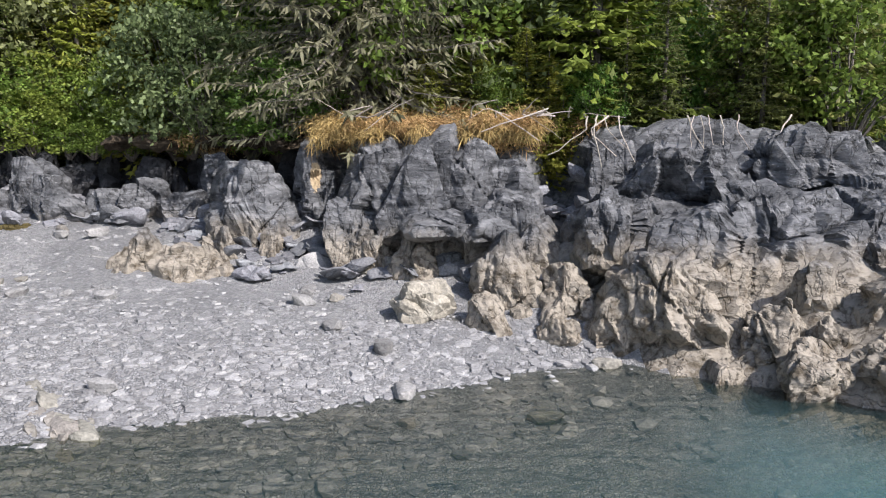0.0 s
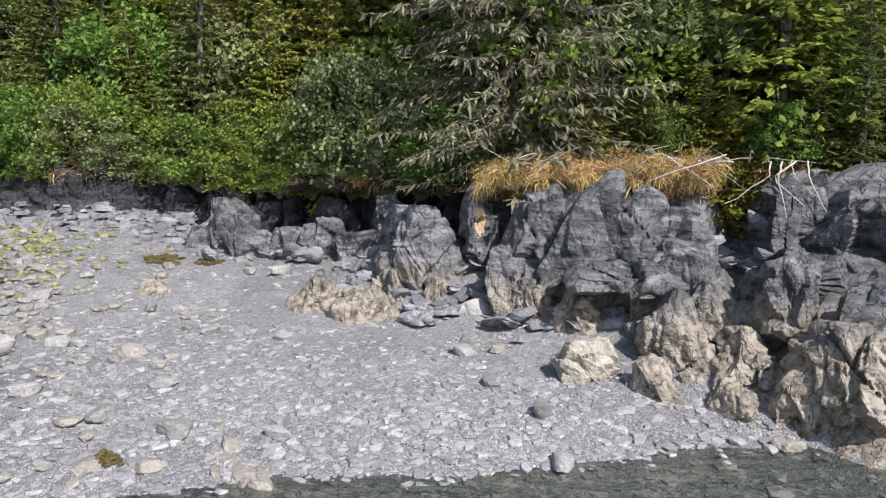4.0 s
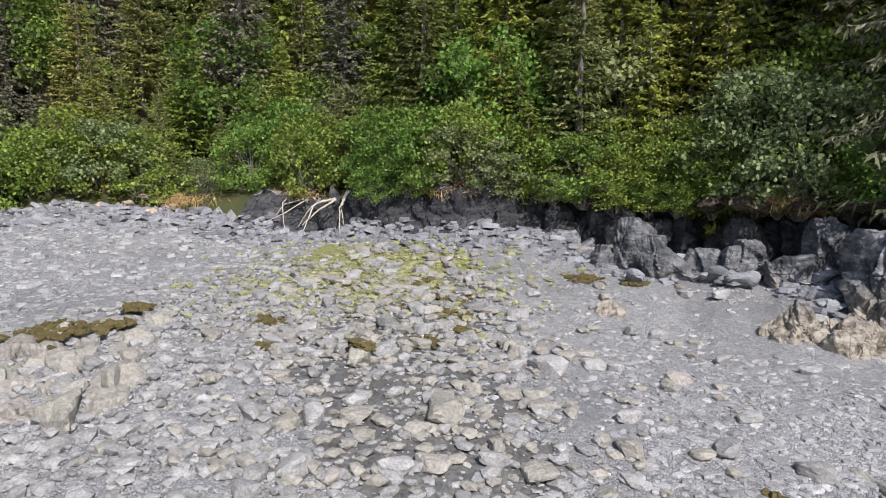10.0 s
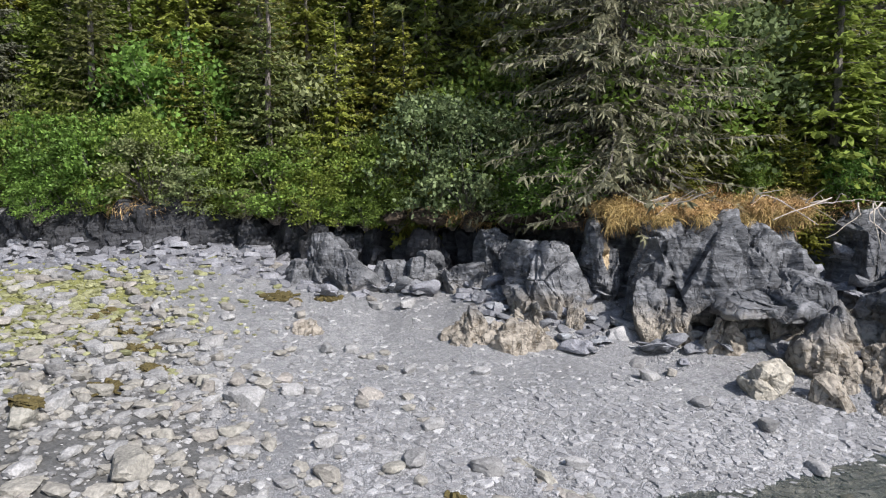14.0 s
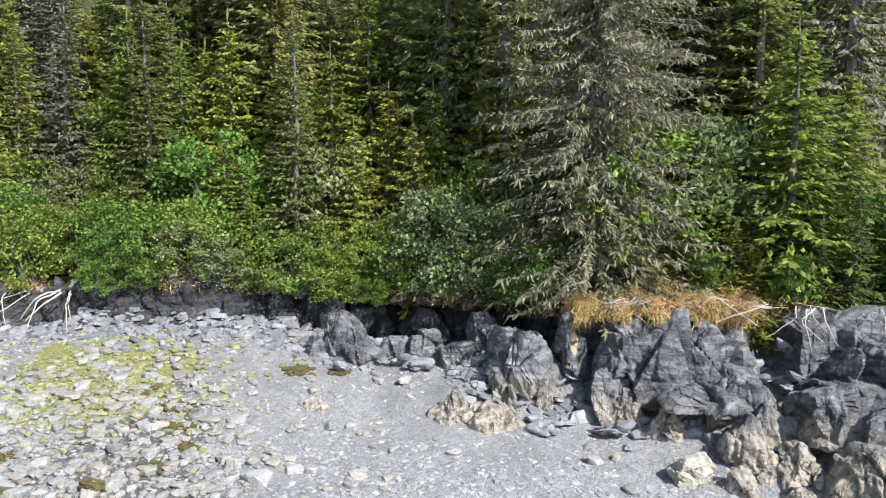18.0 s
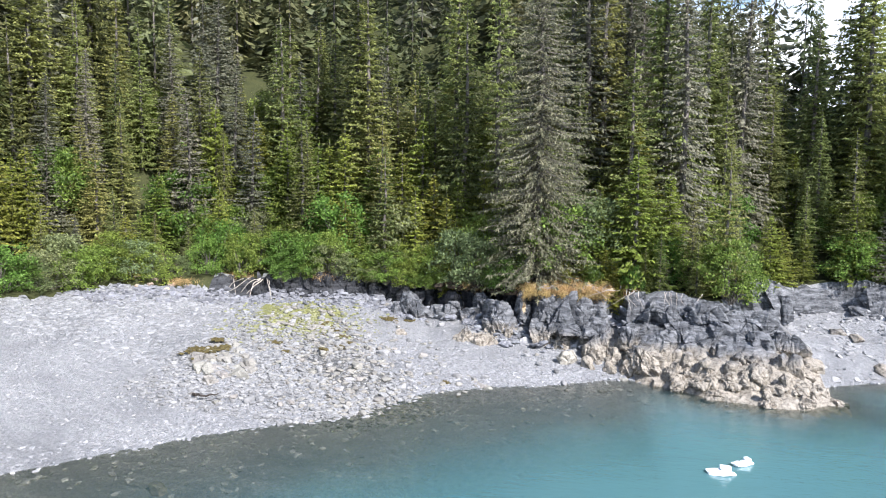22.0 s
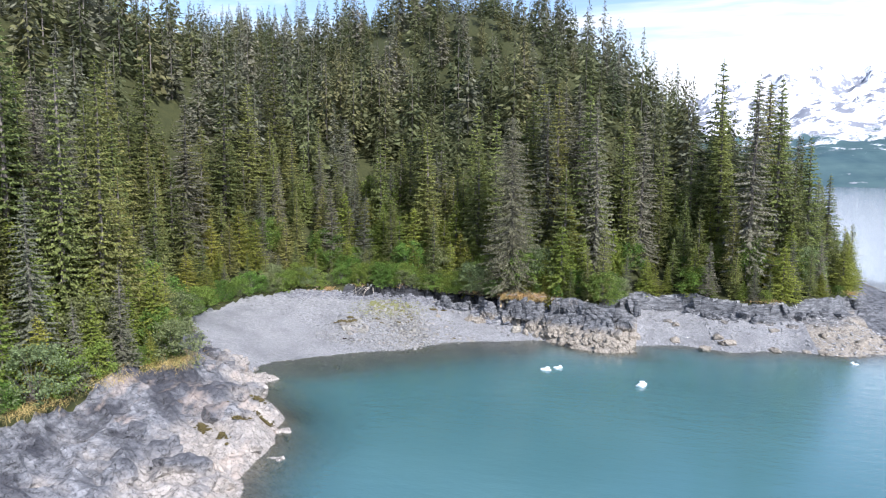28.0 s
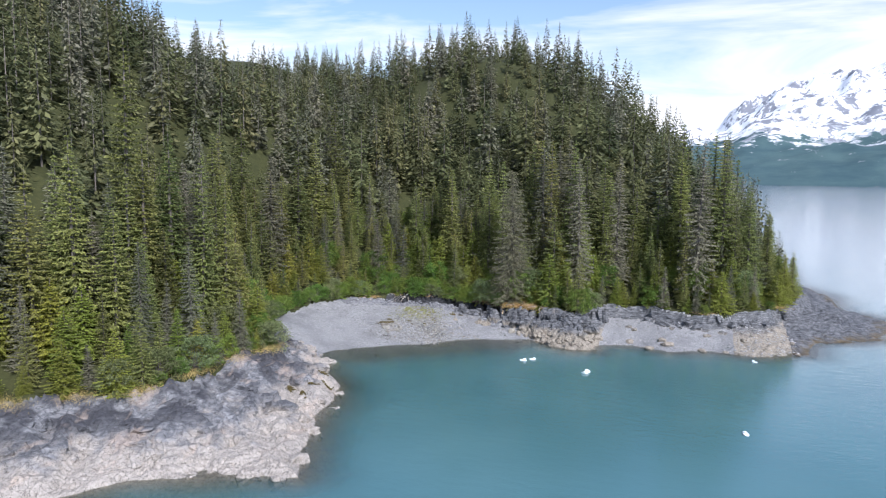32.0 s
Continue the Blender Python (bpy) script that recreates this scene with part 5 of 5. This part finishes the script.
for kind, x, y, tall, wide in (
        ("tall", 8.2, 9, 30, 0.9), ("grey", 9.6, 6.5, 29, 0.8), ("grey", 16.5, 14, 27, 0.8), ("tall", 28.3, 20, 31, 0.9),
        ("grey", 32.3, 10, 31, 0.9), ("tall", 36.9, 16, 30, 0.9), ("tall", 42.1, 18, 23, 1.0), ("tall", 45.8, 22, 18, 1.1), ("hemlock", 49.5, 24, 9, 1.0),
        ("slim", 25.2, 11, 12.5, 1.0), ("slim", -16.8, 5, 13.5, 1.0), ("tall", -12.5, 8.5, 14, 0.9), ("slim", -16.1, 2.9, 12, 0.9), ("slim", -24, 4.2, 13, 1.0),
        ("tall", -9.2, 5.5, 24, 0.9), ("tall", -10.8, 9, 27, 0.9), ("tall", -6.5, 6.5, 28, 0.8), ("hemlock", 5.0, 0.2, 11, 1.15), ("hemlock", 2.3, 0.6, 7, 0.8),
        ("hemlock", -13.4, 3.4, 8, 0.9), ("hemlock", -10.6, 3.0, 9, 0.8), ("hemlock", -19.6, 3.2, 6.5, 0.9), ("slim", 11.2, -2.2, 12, 0.9), ("slim", 9.0, -1.6, 8, 0.9),
        ("slim", -29.5, 6, 13, 1), ("slim", -27.9, 10, 19, 0.9), ("slim", -34.5, 4, 14, 1), ("tall", -49.6, 12, 26, 0.8), ("slim", 6.6, -1.9, 5, 1), ("hemlock", -15.0, 5.6, 11, 0.9), ("hemlock", -13.6, 7.2, 12.5, 0.9), ("hemlock", -12.0, 4.8, 9, 0.9), ("hemlock", -9.8, 3.9, 9, 0.9), ("hemlock", -7.6, 4.6, 10, 0.8), ("hemlock", -17.6, 6.2, 11, 0.9), ("hemlock", -20.6, 6.6, 11, 0.9), ("hemlock", -23.2, 6.2, 10, 0.9), ("hemlock", -26.2, 6.8, 11, 0.9), ("slim", -18.9, 8.4, 14, 0.9), ("slim", -14.6, 9.6, 15, 0.9), ("hemlock", -0.6, -0.9, 2.6, 1.1), ("hemlock", 0.9, -0.6, 3.2, 1.1), ("hemlock", 2.6, -1.0, 3.0, 1.1), ("hemlock", 3.7, -1.3, 2.4, 1.2), ("hemlock", -4.3, 0.6, 3.6, 1.0),
        ("slim", -37.2, -45, 14, 0.9), ("tall", -33.9, -55, 25, 0.8), ("slim", -48.9, -48, 17, 0.7), ("grey", -30.6, -62, 16, 1.0), ("tall", -43, -60, 34, 0.9),
        ("hemlock", -29.5, -66, 8, 0.8), ("grey", -32.5, -69, 15, 0.9), ("tall", -40, -72, 26, 0.9), ("grey", -47, -78, 27, 0.9), ("hemlock", -28.6, -58, 7, 0.9),
        ("hemlock", -30.5, -51, 6, 0.9), ("slim", -34, -41, 9, 1), ("tall", -47.4, -25, 18, 0.9), ("slim", -43, -33, 11, 1), ("slim", -43.5, -20, 9, 1)):
    plant(kind, x, y, tall, wide)


def thin(x, y, gap, taken):
    """Keeps the places that lie at least gap apart."""
    cells, keep = {}, []
    for px, py in taken:
        cells.setdefault((int(px // 4), int(py // 4)), []).append((px, py))
    for i in range(len(x)):
        cx, cy = int(x[i] // 4), int(y[i] // 4)
        near = (q for a in (-1, 0, 1) for b in (-1, 0, 1) for q in cells.get((cx + a, cy + b), ()))
        if all((q[0] - x[i]) ** 2 + (q[1] - y[i]) ** 2 > gap ** 2 for q in near):
            cells.setdefault((cx, cy), []).append((x[i], y[i]))
            keep.append(i)
    return np.array(keep, int)


cand_x, cand_y = rng.uniform(-62, 56, 24000), rng.uniform(-92, 36, 24000)
cz, cd, ce, _ = terrain(cand_x, cand_y)
ok = (ce > 1.2) & ((ce < 9) | ((ce < 17) & (rng.random(len(ce)) < 0.5)))
cand_x, cand_y, ce = cand_x[ok], cand_y[ok], ce[ok]
keep = thin(cand_x, cand_y, 2.45, spots)[:520]
for i in keep:
    r = rng.random()
    e = ce[i]
    if e < 5:
        kind, tall = ("hemlock", rng.uniform(3, 9)) if r < 0.5 else ("slim", rng.uniform(4, 11))
    elif e < 10:
        kind, tall = ("slim", rng.uniform(7, 17)) if r < 0.45 else (("tall", rng.uniform(12, 23)) if r < 0.70 else ("hemlock", rng.uniform(5, 12)))
    else:
        kind, tall = ("tall", rng.uniform(14, 28)) if r < 0.45 else (("grey", rng.uniform(16, 29)) if r < 0.65 else ("slim", rng.uniform(8, 18)))
    if -48 < cand_x[i] < -3 and cand_y[i] > -12:
        tall = min(tall, 4.5 + 0.75 * e)
    plant(kind, cand_x[i], cand_y[i], tall, rng.uniform(0.85, 1.2))


def far_tree(seed):
    """A plain, light conifer for the deep wood, one metre tall."""
    r = np.random.default_rng(seed)
    at, way, ln, wd = [], [], [], []
    h = 0.04
    while h < 0.97:
        full = 0.21 * (1 - h) ** 0.92 * r.uniform(0.75, 1.15) + 0.005
        for j in range(6):
            a = r.uniform(0, 6.283)
            reach = full * r.uniform(0.6, 1.25)
            for s0 in (0.22, 0.48, 0.76):
                at.append((math.cos(a) * reach * s0, math.sin(a) * reach * s0, h + r.normal(0, 0.008)))
                way.append((math.cos(a + r.normal(0, 0.4)), math.sin(a + r.normal(0, 0.4)), r.uniform(-0.35, 0.05)))
                ln.append(reach * r.uniform(0.30, 0.46))
                wd.append(reach * r.uniform(0.18, 0.30))
        h += 0.043
        for j in range(4):
            a, q = r.uniform(0, 6.283), full * r.uniform(0.1, 0.5)
            at.append((math.cos(a) * q, math.sin(a) * q, h + r.uniform(0, 0.035)))
            way.append((math.cos(a) * 0.7, math.sin(a) * 0.7, r.uniform(-0.7, -0.1)))
            ln.append(0.012 + 0.42 * full)
            wd.append(0.006 + 0.24 * full)
    at.append((0, 0, 0.93))
    way.append((0.02, 0.02, 1.0))
    ln.append(0.085)
    wd.append(0.010)
    return sprays(np.array(at), np.array(way), np.array(ln), np.array(wd), r, 0.2, 0.5)


FAR = [far_tree(s) for s in range(50, 56)]
TRUNK = tube([(0, 0, -0.03), (0, 0, 0.5), (0, 0, 0.97)], [0.008, 0.005, 0.001], 3)


def deep_wood(name, label, x, y, tall, needle, seed):
    """Many distant conifers in one body; each keeps a tone of its own."""
    r = np.random.default_rng(seed)
    z = terrain(x, y)[0]
    cos, fs, tones, n = [], [], [], 0
    tc, tf, tn = [], [], 0
    for i in range(len(x)):
        co, f = FAR[r.integers(len(FAR))]
        a = r.uniform(0, 6.283)
        m = np.array([[math.cos(a), -math.sin(a), 0], [math.sin(a), math.cos(a), 0], [0, 0, 1]]) * tall[i]
        m[:2] *= r.uniform(0.85, 1.2) * (1.25 if tall[i] < 12 else 1.0)
        c = co @ m.T + (x[i], y[i], z[i] - 0.2)
        cos.append(c)
        fs.append(f + n)
        tones.append(np.full(len(c), r.random()))
        n += len(c)
        tc.append(TRUNK[0] * tall[i] + (x[i], y[i], z[i] - 0.2))
        tf.append(TRUNK[1] + tn)
        tn += len(TRUNK[0])
    me = mesh_from(name, np.concatenate(cos), np.concatenate(fs))
    me.materials.append(needle)
    tone = me.attributes.new("tone", "FLOAT", "POINT")
    tone.data.foreach_set("value", np.concatenate(tones).astype(np.float32))
    tagged(new(name, me), label, "forest", kind="stuff")
    tm = mesh_from("far_trunks", np.concatenate(tc), np.concatenate(tf))
    tm.materials.append(mat_bark)
    tagged(new("far_trunks", tm), "grey-brown trunks of the distant conifers", "trunks", kind="stuff")


cand_x, cand_y = rng.uniform(-230, 60, 24000), rng.uniform(-120, 330, 24000)
cz, cd, ce, _ = terrain(cand_x, cand_y)
ok = (ce > 5) & ((cand_y > -70) | (cand_x > -90)) & (cand_x > -60 - 0.75 * (cand_y + 110) - 40)
cand_x, cand_y, ce = cand_x[ok], cand_y[ok], ce[ok]
order = np.argsort(ce)
cand_x, cand_y, ce = cand_x[order], cand_y[order], ce[order]
keep = thin(cand_x, cand_y, 4.1, spots)
keep = keep[rng.random(len(keep)) < np.where(ce[keep] < 60, 1.0, 0.9)]
ridge = (cand_x[keep] < -110) & (cand_y[keep] > 100)
keep = np.concatenate([keep[:2050], keep[2050:][ridge[2050:]][:400]])
which = rng.random(len(keep))
tall = np.where(rng.random(len(keep)) < 0.45, rng.uniform(5, 11, len(keep)), 11 + 11 * rng.random(len(keep)) ** 0.8)
tall = tall * np.where(ce[keep] > 45, 0.8, 1.0)
tall = np.where((cand_x[keep] > -50) & (cand_x[keep] < -3) & (cand_y[keep] > -12) & (ce[keep] < 30), np.minimum(tall, 8.5 + 0.5 * ce[keep]), tall)
deep_wood("slope_wood", "dense dark green conifer wood covering the slope", cand_x[keep][which < 0.74], cand_y[keep][which < 0.74], tall[which < 0.74], mat_needle_deep, 61)
deep_wood("grey_wood", "lichen-grey conifers scattered through the slope wood", cand_x[keep][which >= 0.74], cand_y[keep][which >= 0.74], tall[which >= 0.74], mat_needle_grey, 62)


# ---------------------------------------------------------------- shrubs
def alder_meshes(seed, tall, wide, clumps, leaves, leaf):
    """A many-stemmed alder: stems, and leaves in loose clumps on the twig ends."""
    r = np.random.default_rng(seed)
    stems, cl = [], []
    for i in range(clumps):
        a, k = r.uniform(0, 6.283), r.random() ** 0.6
        h = tall * r.uniform(0.12, 1.0)
        reach = wide * math.sqrt(max(0.05, 1 - (h / tall - 0.42) ** 2 * 2.2)) * k
        c = np.array([math.cos(a) * reach, math.sin(a) * reach, h])
        cl.append(c)
        if i % 3 == 0:
            stems.append(tube([(0.1 * math.cos(a), 0.1 * math.sin(a), -0.3), (c[0] * 0.4, c[1] * 0.4, h * 0.55), c], [0.035, 0.022, 0.006], 4))
    cl = np.repeat(np.array(cl), leaves, 0)
    at = cl + r.normal(0, 0.19, cl.shape) * (1, 1, 0.75)
    way = r.normal(0, 1, at.shape) + (at - (0, 0, tall * 0.4)) * 0.6 / wide
    n = len(at)
    co, f = sprays(at, way, leaf * r.uniform(0.7, 1.3, n), leaf * r.uniform(0.6, 0.95, n), r, 0.15)
    return mesh_from("stem", *join_parts(stems)), mesh_from("foliage", co, f)


BUSH = []
for s in (1, 2, 3, 4):
    ob = thing("alder_bush", "bright green alder bush leaning over the bank", "bush", "bank alders")
    sm, fm = alder_meshes(s, 3.6, 2.0, 90, 44, 0.15)
    part("stem", sm, mat_bark, ob)
    part("foliage", fm, mat_willow if s == 4 else mat_leaf, ob)
    BUSH.append(ob)


def bush(x, y, size, drop=0.25, wide=1.0):
    proto = BUSH[rng.integers(len(BUSH))]
    ob = copy_thing(proto, Matrix.Translation((x, y, max(height(x, y), 4.55) - drop)) @ Matrix.Rotation(rng.uniform(0, 6.28), 4, "Z"))
    ob.scale = (size * wide, size * wide, size)


for x, y, size in ((-8.0, 0.9, 1.15), (-6.6, 1.2, 1.0), (-9.4, 1.9, 1.3), (-7.2, 3.0, 1.6), (-11.8, 2.2, 0.9), (-14.6, 2.8, 0.95), (-17.8, 2.6, 0.9), (-20.5, 1.8, 1.0),
                   (-22.6, 1.9, 1.0), (-25.0, 2.2, 1.0), (-28.5, 2.2, 0.9), (-31, 0.4, 0.9), (-18.9, 5.0, 1.3), (-22.0, 5.0, 1.4), (-5.4, 3.6, 1.3), (1.7, -1.1, 0.5), (-4.4, 0.2, 0.6), (4.6, -1.5, 0.55)):
    bush(x, y, size)
for i, (x, y, turn) in enumerate(along(BANK[1:34], 2.9, 0.48)):
    nx, ny = math.sin(math.radians(turn)), -math.cos(math.radians(turn))
    if -4.5 < x < 3.2 and y < 0 and y > -6:
        continue
    if rng.random() < 0.5 and abs(x + 26.7) > 1.6:
        plant("hemlock" if rng.random() < 0.6 else "slim", x - nx * 1.5, y - ny * 1.5, rng.uniform(2.2, 6), rng.uniform(0.9, 1.3))
        continue
    inn = rng.uniform(0.6, 3.0)
    bush(x - nx * inn, y - ny * inn, rng.uniform(0.4, 1.3), 0.25, rng.uniform(0.9, 1.25))
for x, y, turn in along(BANK[14:20], 1.2, 0.48):
    out = rng.uniform(-0.7, 0.6)
    if abs(x + 26.7) < 1.6:
        continue
    bush(x + math.sin(math.radians(turn)) * out, y - math.cos(math.radians(turn)) * out, rng.uniform(0.3, 0.75), 0.5 if -15 < x < -5 else 0.15, 1.35)
    if rng.random() < 0.3:
        plant("hemlock", x - math.sin(math.radians(turn)) * 0.9, y + math.cos(math.radians(turn)) * 0.9, rng.uniform(1.8, 4.5), rng.uniform(1.0, 1.4))
for x, y, turn in along(BANK[9:14], 1.4, 0.45):
    bush(x - math.sin(math.radians(turn)) * rng.uniform(-0.2, 1.5), y + math.cos(math.radians(turn)) * rng.uniform(-0.2, 1.5), rng.uniform(0.5, 1.0), 0.3, 1.2)
for i in range(70):
    x, y = rng.uniform(-34, 12), rng.uniform(2, 20)
    if float(terrain(np.array([x]), np.array([y]))[2][0]) > 5:
        if i % 3 == 0:
            bush(x, y, rng.uniform(1.0, 1.6))
        else:
            plant("hemlock", x, y, rng.uniform(5, 12), rng.uniform(0.9, 1.2))
for i in range(190):
    x, y = rng.uniform(-45, 45), rng.uniform(-60, 26)
    e = float(terrain(np.array([x]), np.array([y]))[2][0])
    if 2.5 < e < 18:
        bush(x, y, rng.uniform(0.9, 1.8))


# ---------------------------------------------------------------- dry grass on the bank edge
def grass(name, label, spots_, n, long, mat, seed, hang=0.3):
    r = np.random.default_rng(seed)
    pick = r.integers(len(spots_), size=n)
    base = np.array(spots_)[pick]
    x, y = base[:, 0] + r.normal(0, 1, n) * base[:, 2], base[:, 1] + r.normal(0, 1, n) * base[:, 3]
    z = terrain(x, y)[0]
    at = np.stack([x, y, np.maximum(z, base[:, 4]) + r.uniform(-0.05, 0.25, n)], 1)
    way = r.normal(0, 0.9, (n, 3)) + (0, -0.2, 0.0)
    ln = long * r.uniform(0.5, 1.4, n)
    co, f = sprays(at, way, ln, 0.010 + 0.018 * r.random(n), r, hang)
    me = mesh_from(name, co, f)
    me.materials.append(mat)
    tagged(new(name, me), label, "grass", kind="stuff")


edge = []
while len(edge) < 60:
    x, y = rng.uniform(-4.2, 4.6), rng.uniform(-3.6, 0.6)
    if float(terrain(np.array([x]), np.array([y]))[2][0]) > 0.1:
        edge.append((x, y, rng.uniform(0.1, 0.5), rng.uniform(0.1, 0.4), 4.3))
grass("dry_grass", "orange dry grass matted over the cliff edge", edge, 20000, 0.28, mat_grass, 71)
edge = [(rng.uniform(-3.6, 0.4), rng.uniform(-3.2, -1.2), rng.uniform(0.1, 0.4), rng.uniform(0.1, 0.3), 4.92) for _ in range(26)] + [(rng.uniform(0.2, 3.0), rng.uniform(-3.4, -1.4), rng.uniform(0.1, 0.4), rng.uniform(0.1, 0.3), 5.02) for _ in range(18)]
grass("dry_grass", "orange dry grass tufts on top of the slate crags", edge, 14000, 0.26, mat_grass, 74)
edge = []
for _ in range(54):
    y = rng.uniform(-3.5, -1.6)
    edge.append((rng.choice((-3.0, -1.9, -0.6, 0.9, 2.2)) + rng.normal(0, 0.35), y, rng.uniform(0.1, 0.35), rng.uniform(0.08, 0.25), 4.72 + 0.28 * (y + 3.5) + rng.uniform(-0.25, 0.12)))
grass("dry_grass", "bleached dry grass hanging over the cliff edge", edge, 11000, 0.34, mat_grass, 75, 0.45)
grass("dry_grass", "tufts of dry grass on the bank edge", [(-32, -3.0, 0.7, 0.5, 4.6), (-28.5, 0.6, 0.6, 0.4, 4.7), (-21, 1.0, 0.5, 0.3, 4.8), (-9, 0.9, 0.6, 0.4, 4.6), (-7.6, 0.8, 0.4, 0.3, 4.4),
                                                            (34, 4, 1.2, 0.8, 5.0), (48, 16, 1.2, 0.8, 5)], 5000, 0.34, mat_grass, 72)
grass("dry_grass", "golden dry grass along the headland edge", [(-25.5, -52, 1.0, 1.2, 5.3), (-27, -58, 0.8, 1.4, 5.4), (-26.8, -66, 0.8, 1.6, 5.4), (-28, -74, 1.0, 1.6, 5.4), (-33, -79, 1.6, 1.0, 5.4),
                                                                 (-38, -84, 1.6, 1.0, 5.4), (-26, -49.5, 0.9, 0.8, 5.3)], 9000, 0.5, mat_grass, 73)
homes = [(-19.3, 9.5), (-21, 12), (-3, 15), (4, 13), (-15, 14), (-26, 15), (-17.6, 7), (-22.5, 8), (6, 16), (1.5, 9), (-8, 4.2), (-24, 3.4), (7.5, 0.5), (-12.8, 4.6)]
hoary = KINDS.pop("hoary")[0]
hoary.location = (-2.6, -0.3, height(-2.6, -0.3) - 0.2)
for proto, (x, y) in zip([p for group in KINDS.values() for p in group] + BUSH, homes):
    proto.location = (x, y, height(x, y) - 0.15)

# ---------------------------------------------------------------- far shore and snow mountains
def mountain_material():
    m, nt, b = material("snowy_mountain")
    p = world_pos(nt)
    g = nt.nodes.new("ShaderNodeNewGeometry")
    s = nt.nodes.new("ShaderNodeSeparateXYZ")
    nt.links.new(g.outputs["Position"], s.inputs[0])
    big = noise_tex(nt, p, 0.004, 6, 0.65)
    streak = noise_tex(nt, world_pos(nt, (1, 1, 0.25), (0, 0.35, 0)), 0.012, 6, 0.7)
    line = calc(nt, "ADD", s.outputs["Z"], calc(nt, "MULTIPLY", calc(nt, "SUBTRACT", streak, 0.5), 420.0))
    snow = nt.nodes.new("ShaderNodeMapRange")
    snow.inputs["From Min"].default_value, snow.inputs["From Max"].default_value = 170.0, 210.0
    nt.links.new(line, snow.inputs["Value"])
    # wooded foot: blue of the distance haze is mixed into its green
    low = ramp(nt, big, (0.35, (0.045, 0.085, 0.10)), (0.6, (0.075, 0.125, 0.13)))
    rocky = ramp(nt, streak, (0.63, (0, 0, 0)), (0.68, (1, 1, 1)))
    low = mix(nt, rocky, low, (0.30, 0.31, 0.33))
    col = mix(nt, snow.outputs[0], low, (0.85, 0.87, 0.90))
    crags_ = noise_tex(nt, world_pos(nt, (1, 1, 0.5), (0, 0.5, 0)), 0.009, 7, 0.75)
    col = mix(nt, calc(nt, "MULTIPLY", snow.outputs[0], ramp(nt, crags_, (0.50, (0, 0, 0)), (0.55, (1, 1, 1)))), col, (0.20, 0.215, 0.25))
    finish(nt, b, col, 0.9, 0.1)
    return m


def mountain(name, label, az0, az1, near, far, crest, seed, steps=320):
    """A range seen across the water: az in degrees clockwise from +y, round the cove."""
    az = np.linspace(az0, az1, steps)
    dist = np.linspace(0, 1, 90)
    A, D = np.meshgrid(az, dist)
    R = near + (far - near) * D
    X, Y = R * np.sin(np.radians(A)), R * np.cos(np.radians(A)) - 100
    top = np.interp(A, [c[0] for c in crest], [c[1] for c in crest])
    prof = D ** 1.1
    Z = top * prof * (1 + 0.55 * fbm(X, Y, 520, 5, seed)) + 80 * (ridged(X, Y, 420, 6, seed + 3) - 0.6) * prof * 3 + 45 * (ridged(X, Y, 150, 4, seed + 5) - 0.6) * prof ** 2 * 3 - 6 + 14 * D
    Z[0] = -8
    me = grid_mesh(name, np.arange(steps), np.arange(90), Z)
    me.vertices.foreach_set("co", np.stack([X, Y, Z], -1).astype(np.float32).ravel())
    me.update()
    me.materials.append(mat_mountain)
    return tagged(new(name, me), label, "mountain", kind="structure")


mat_mountain = mountain_material()
mountain("backdrop_mountain", "snow-covered mountain range across the fjord, green tinted haze-blue at its foot", -6, 75, 2450, 4400,
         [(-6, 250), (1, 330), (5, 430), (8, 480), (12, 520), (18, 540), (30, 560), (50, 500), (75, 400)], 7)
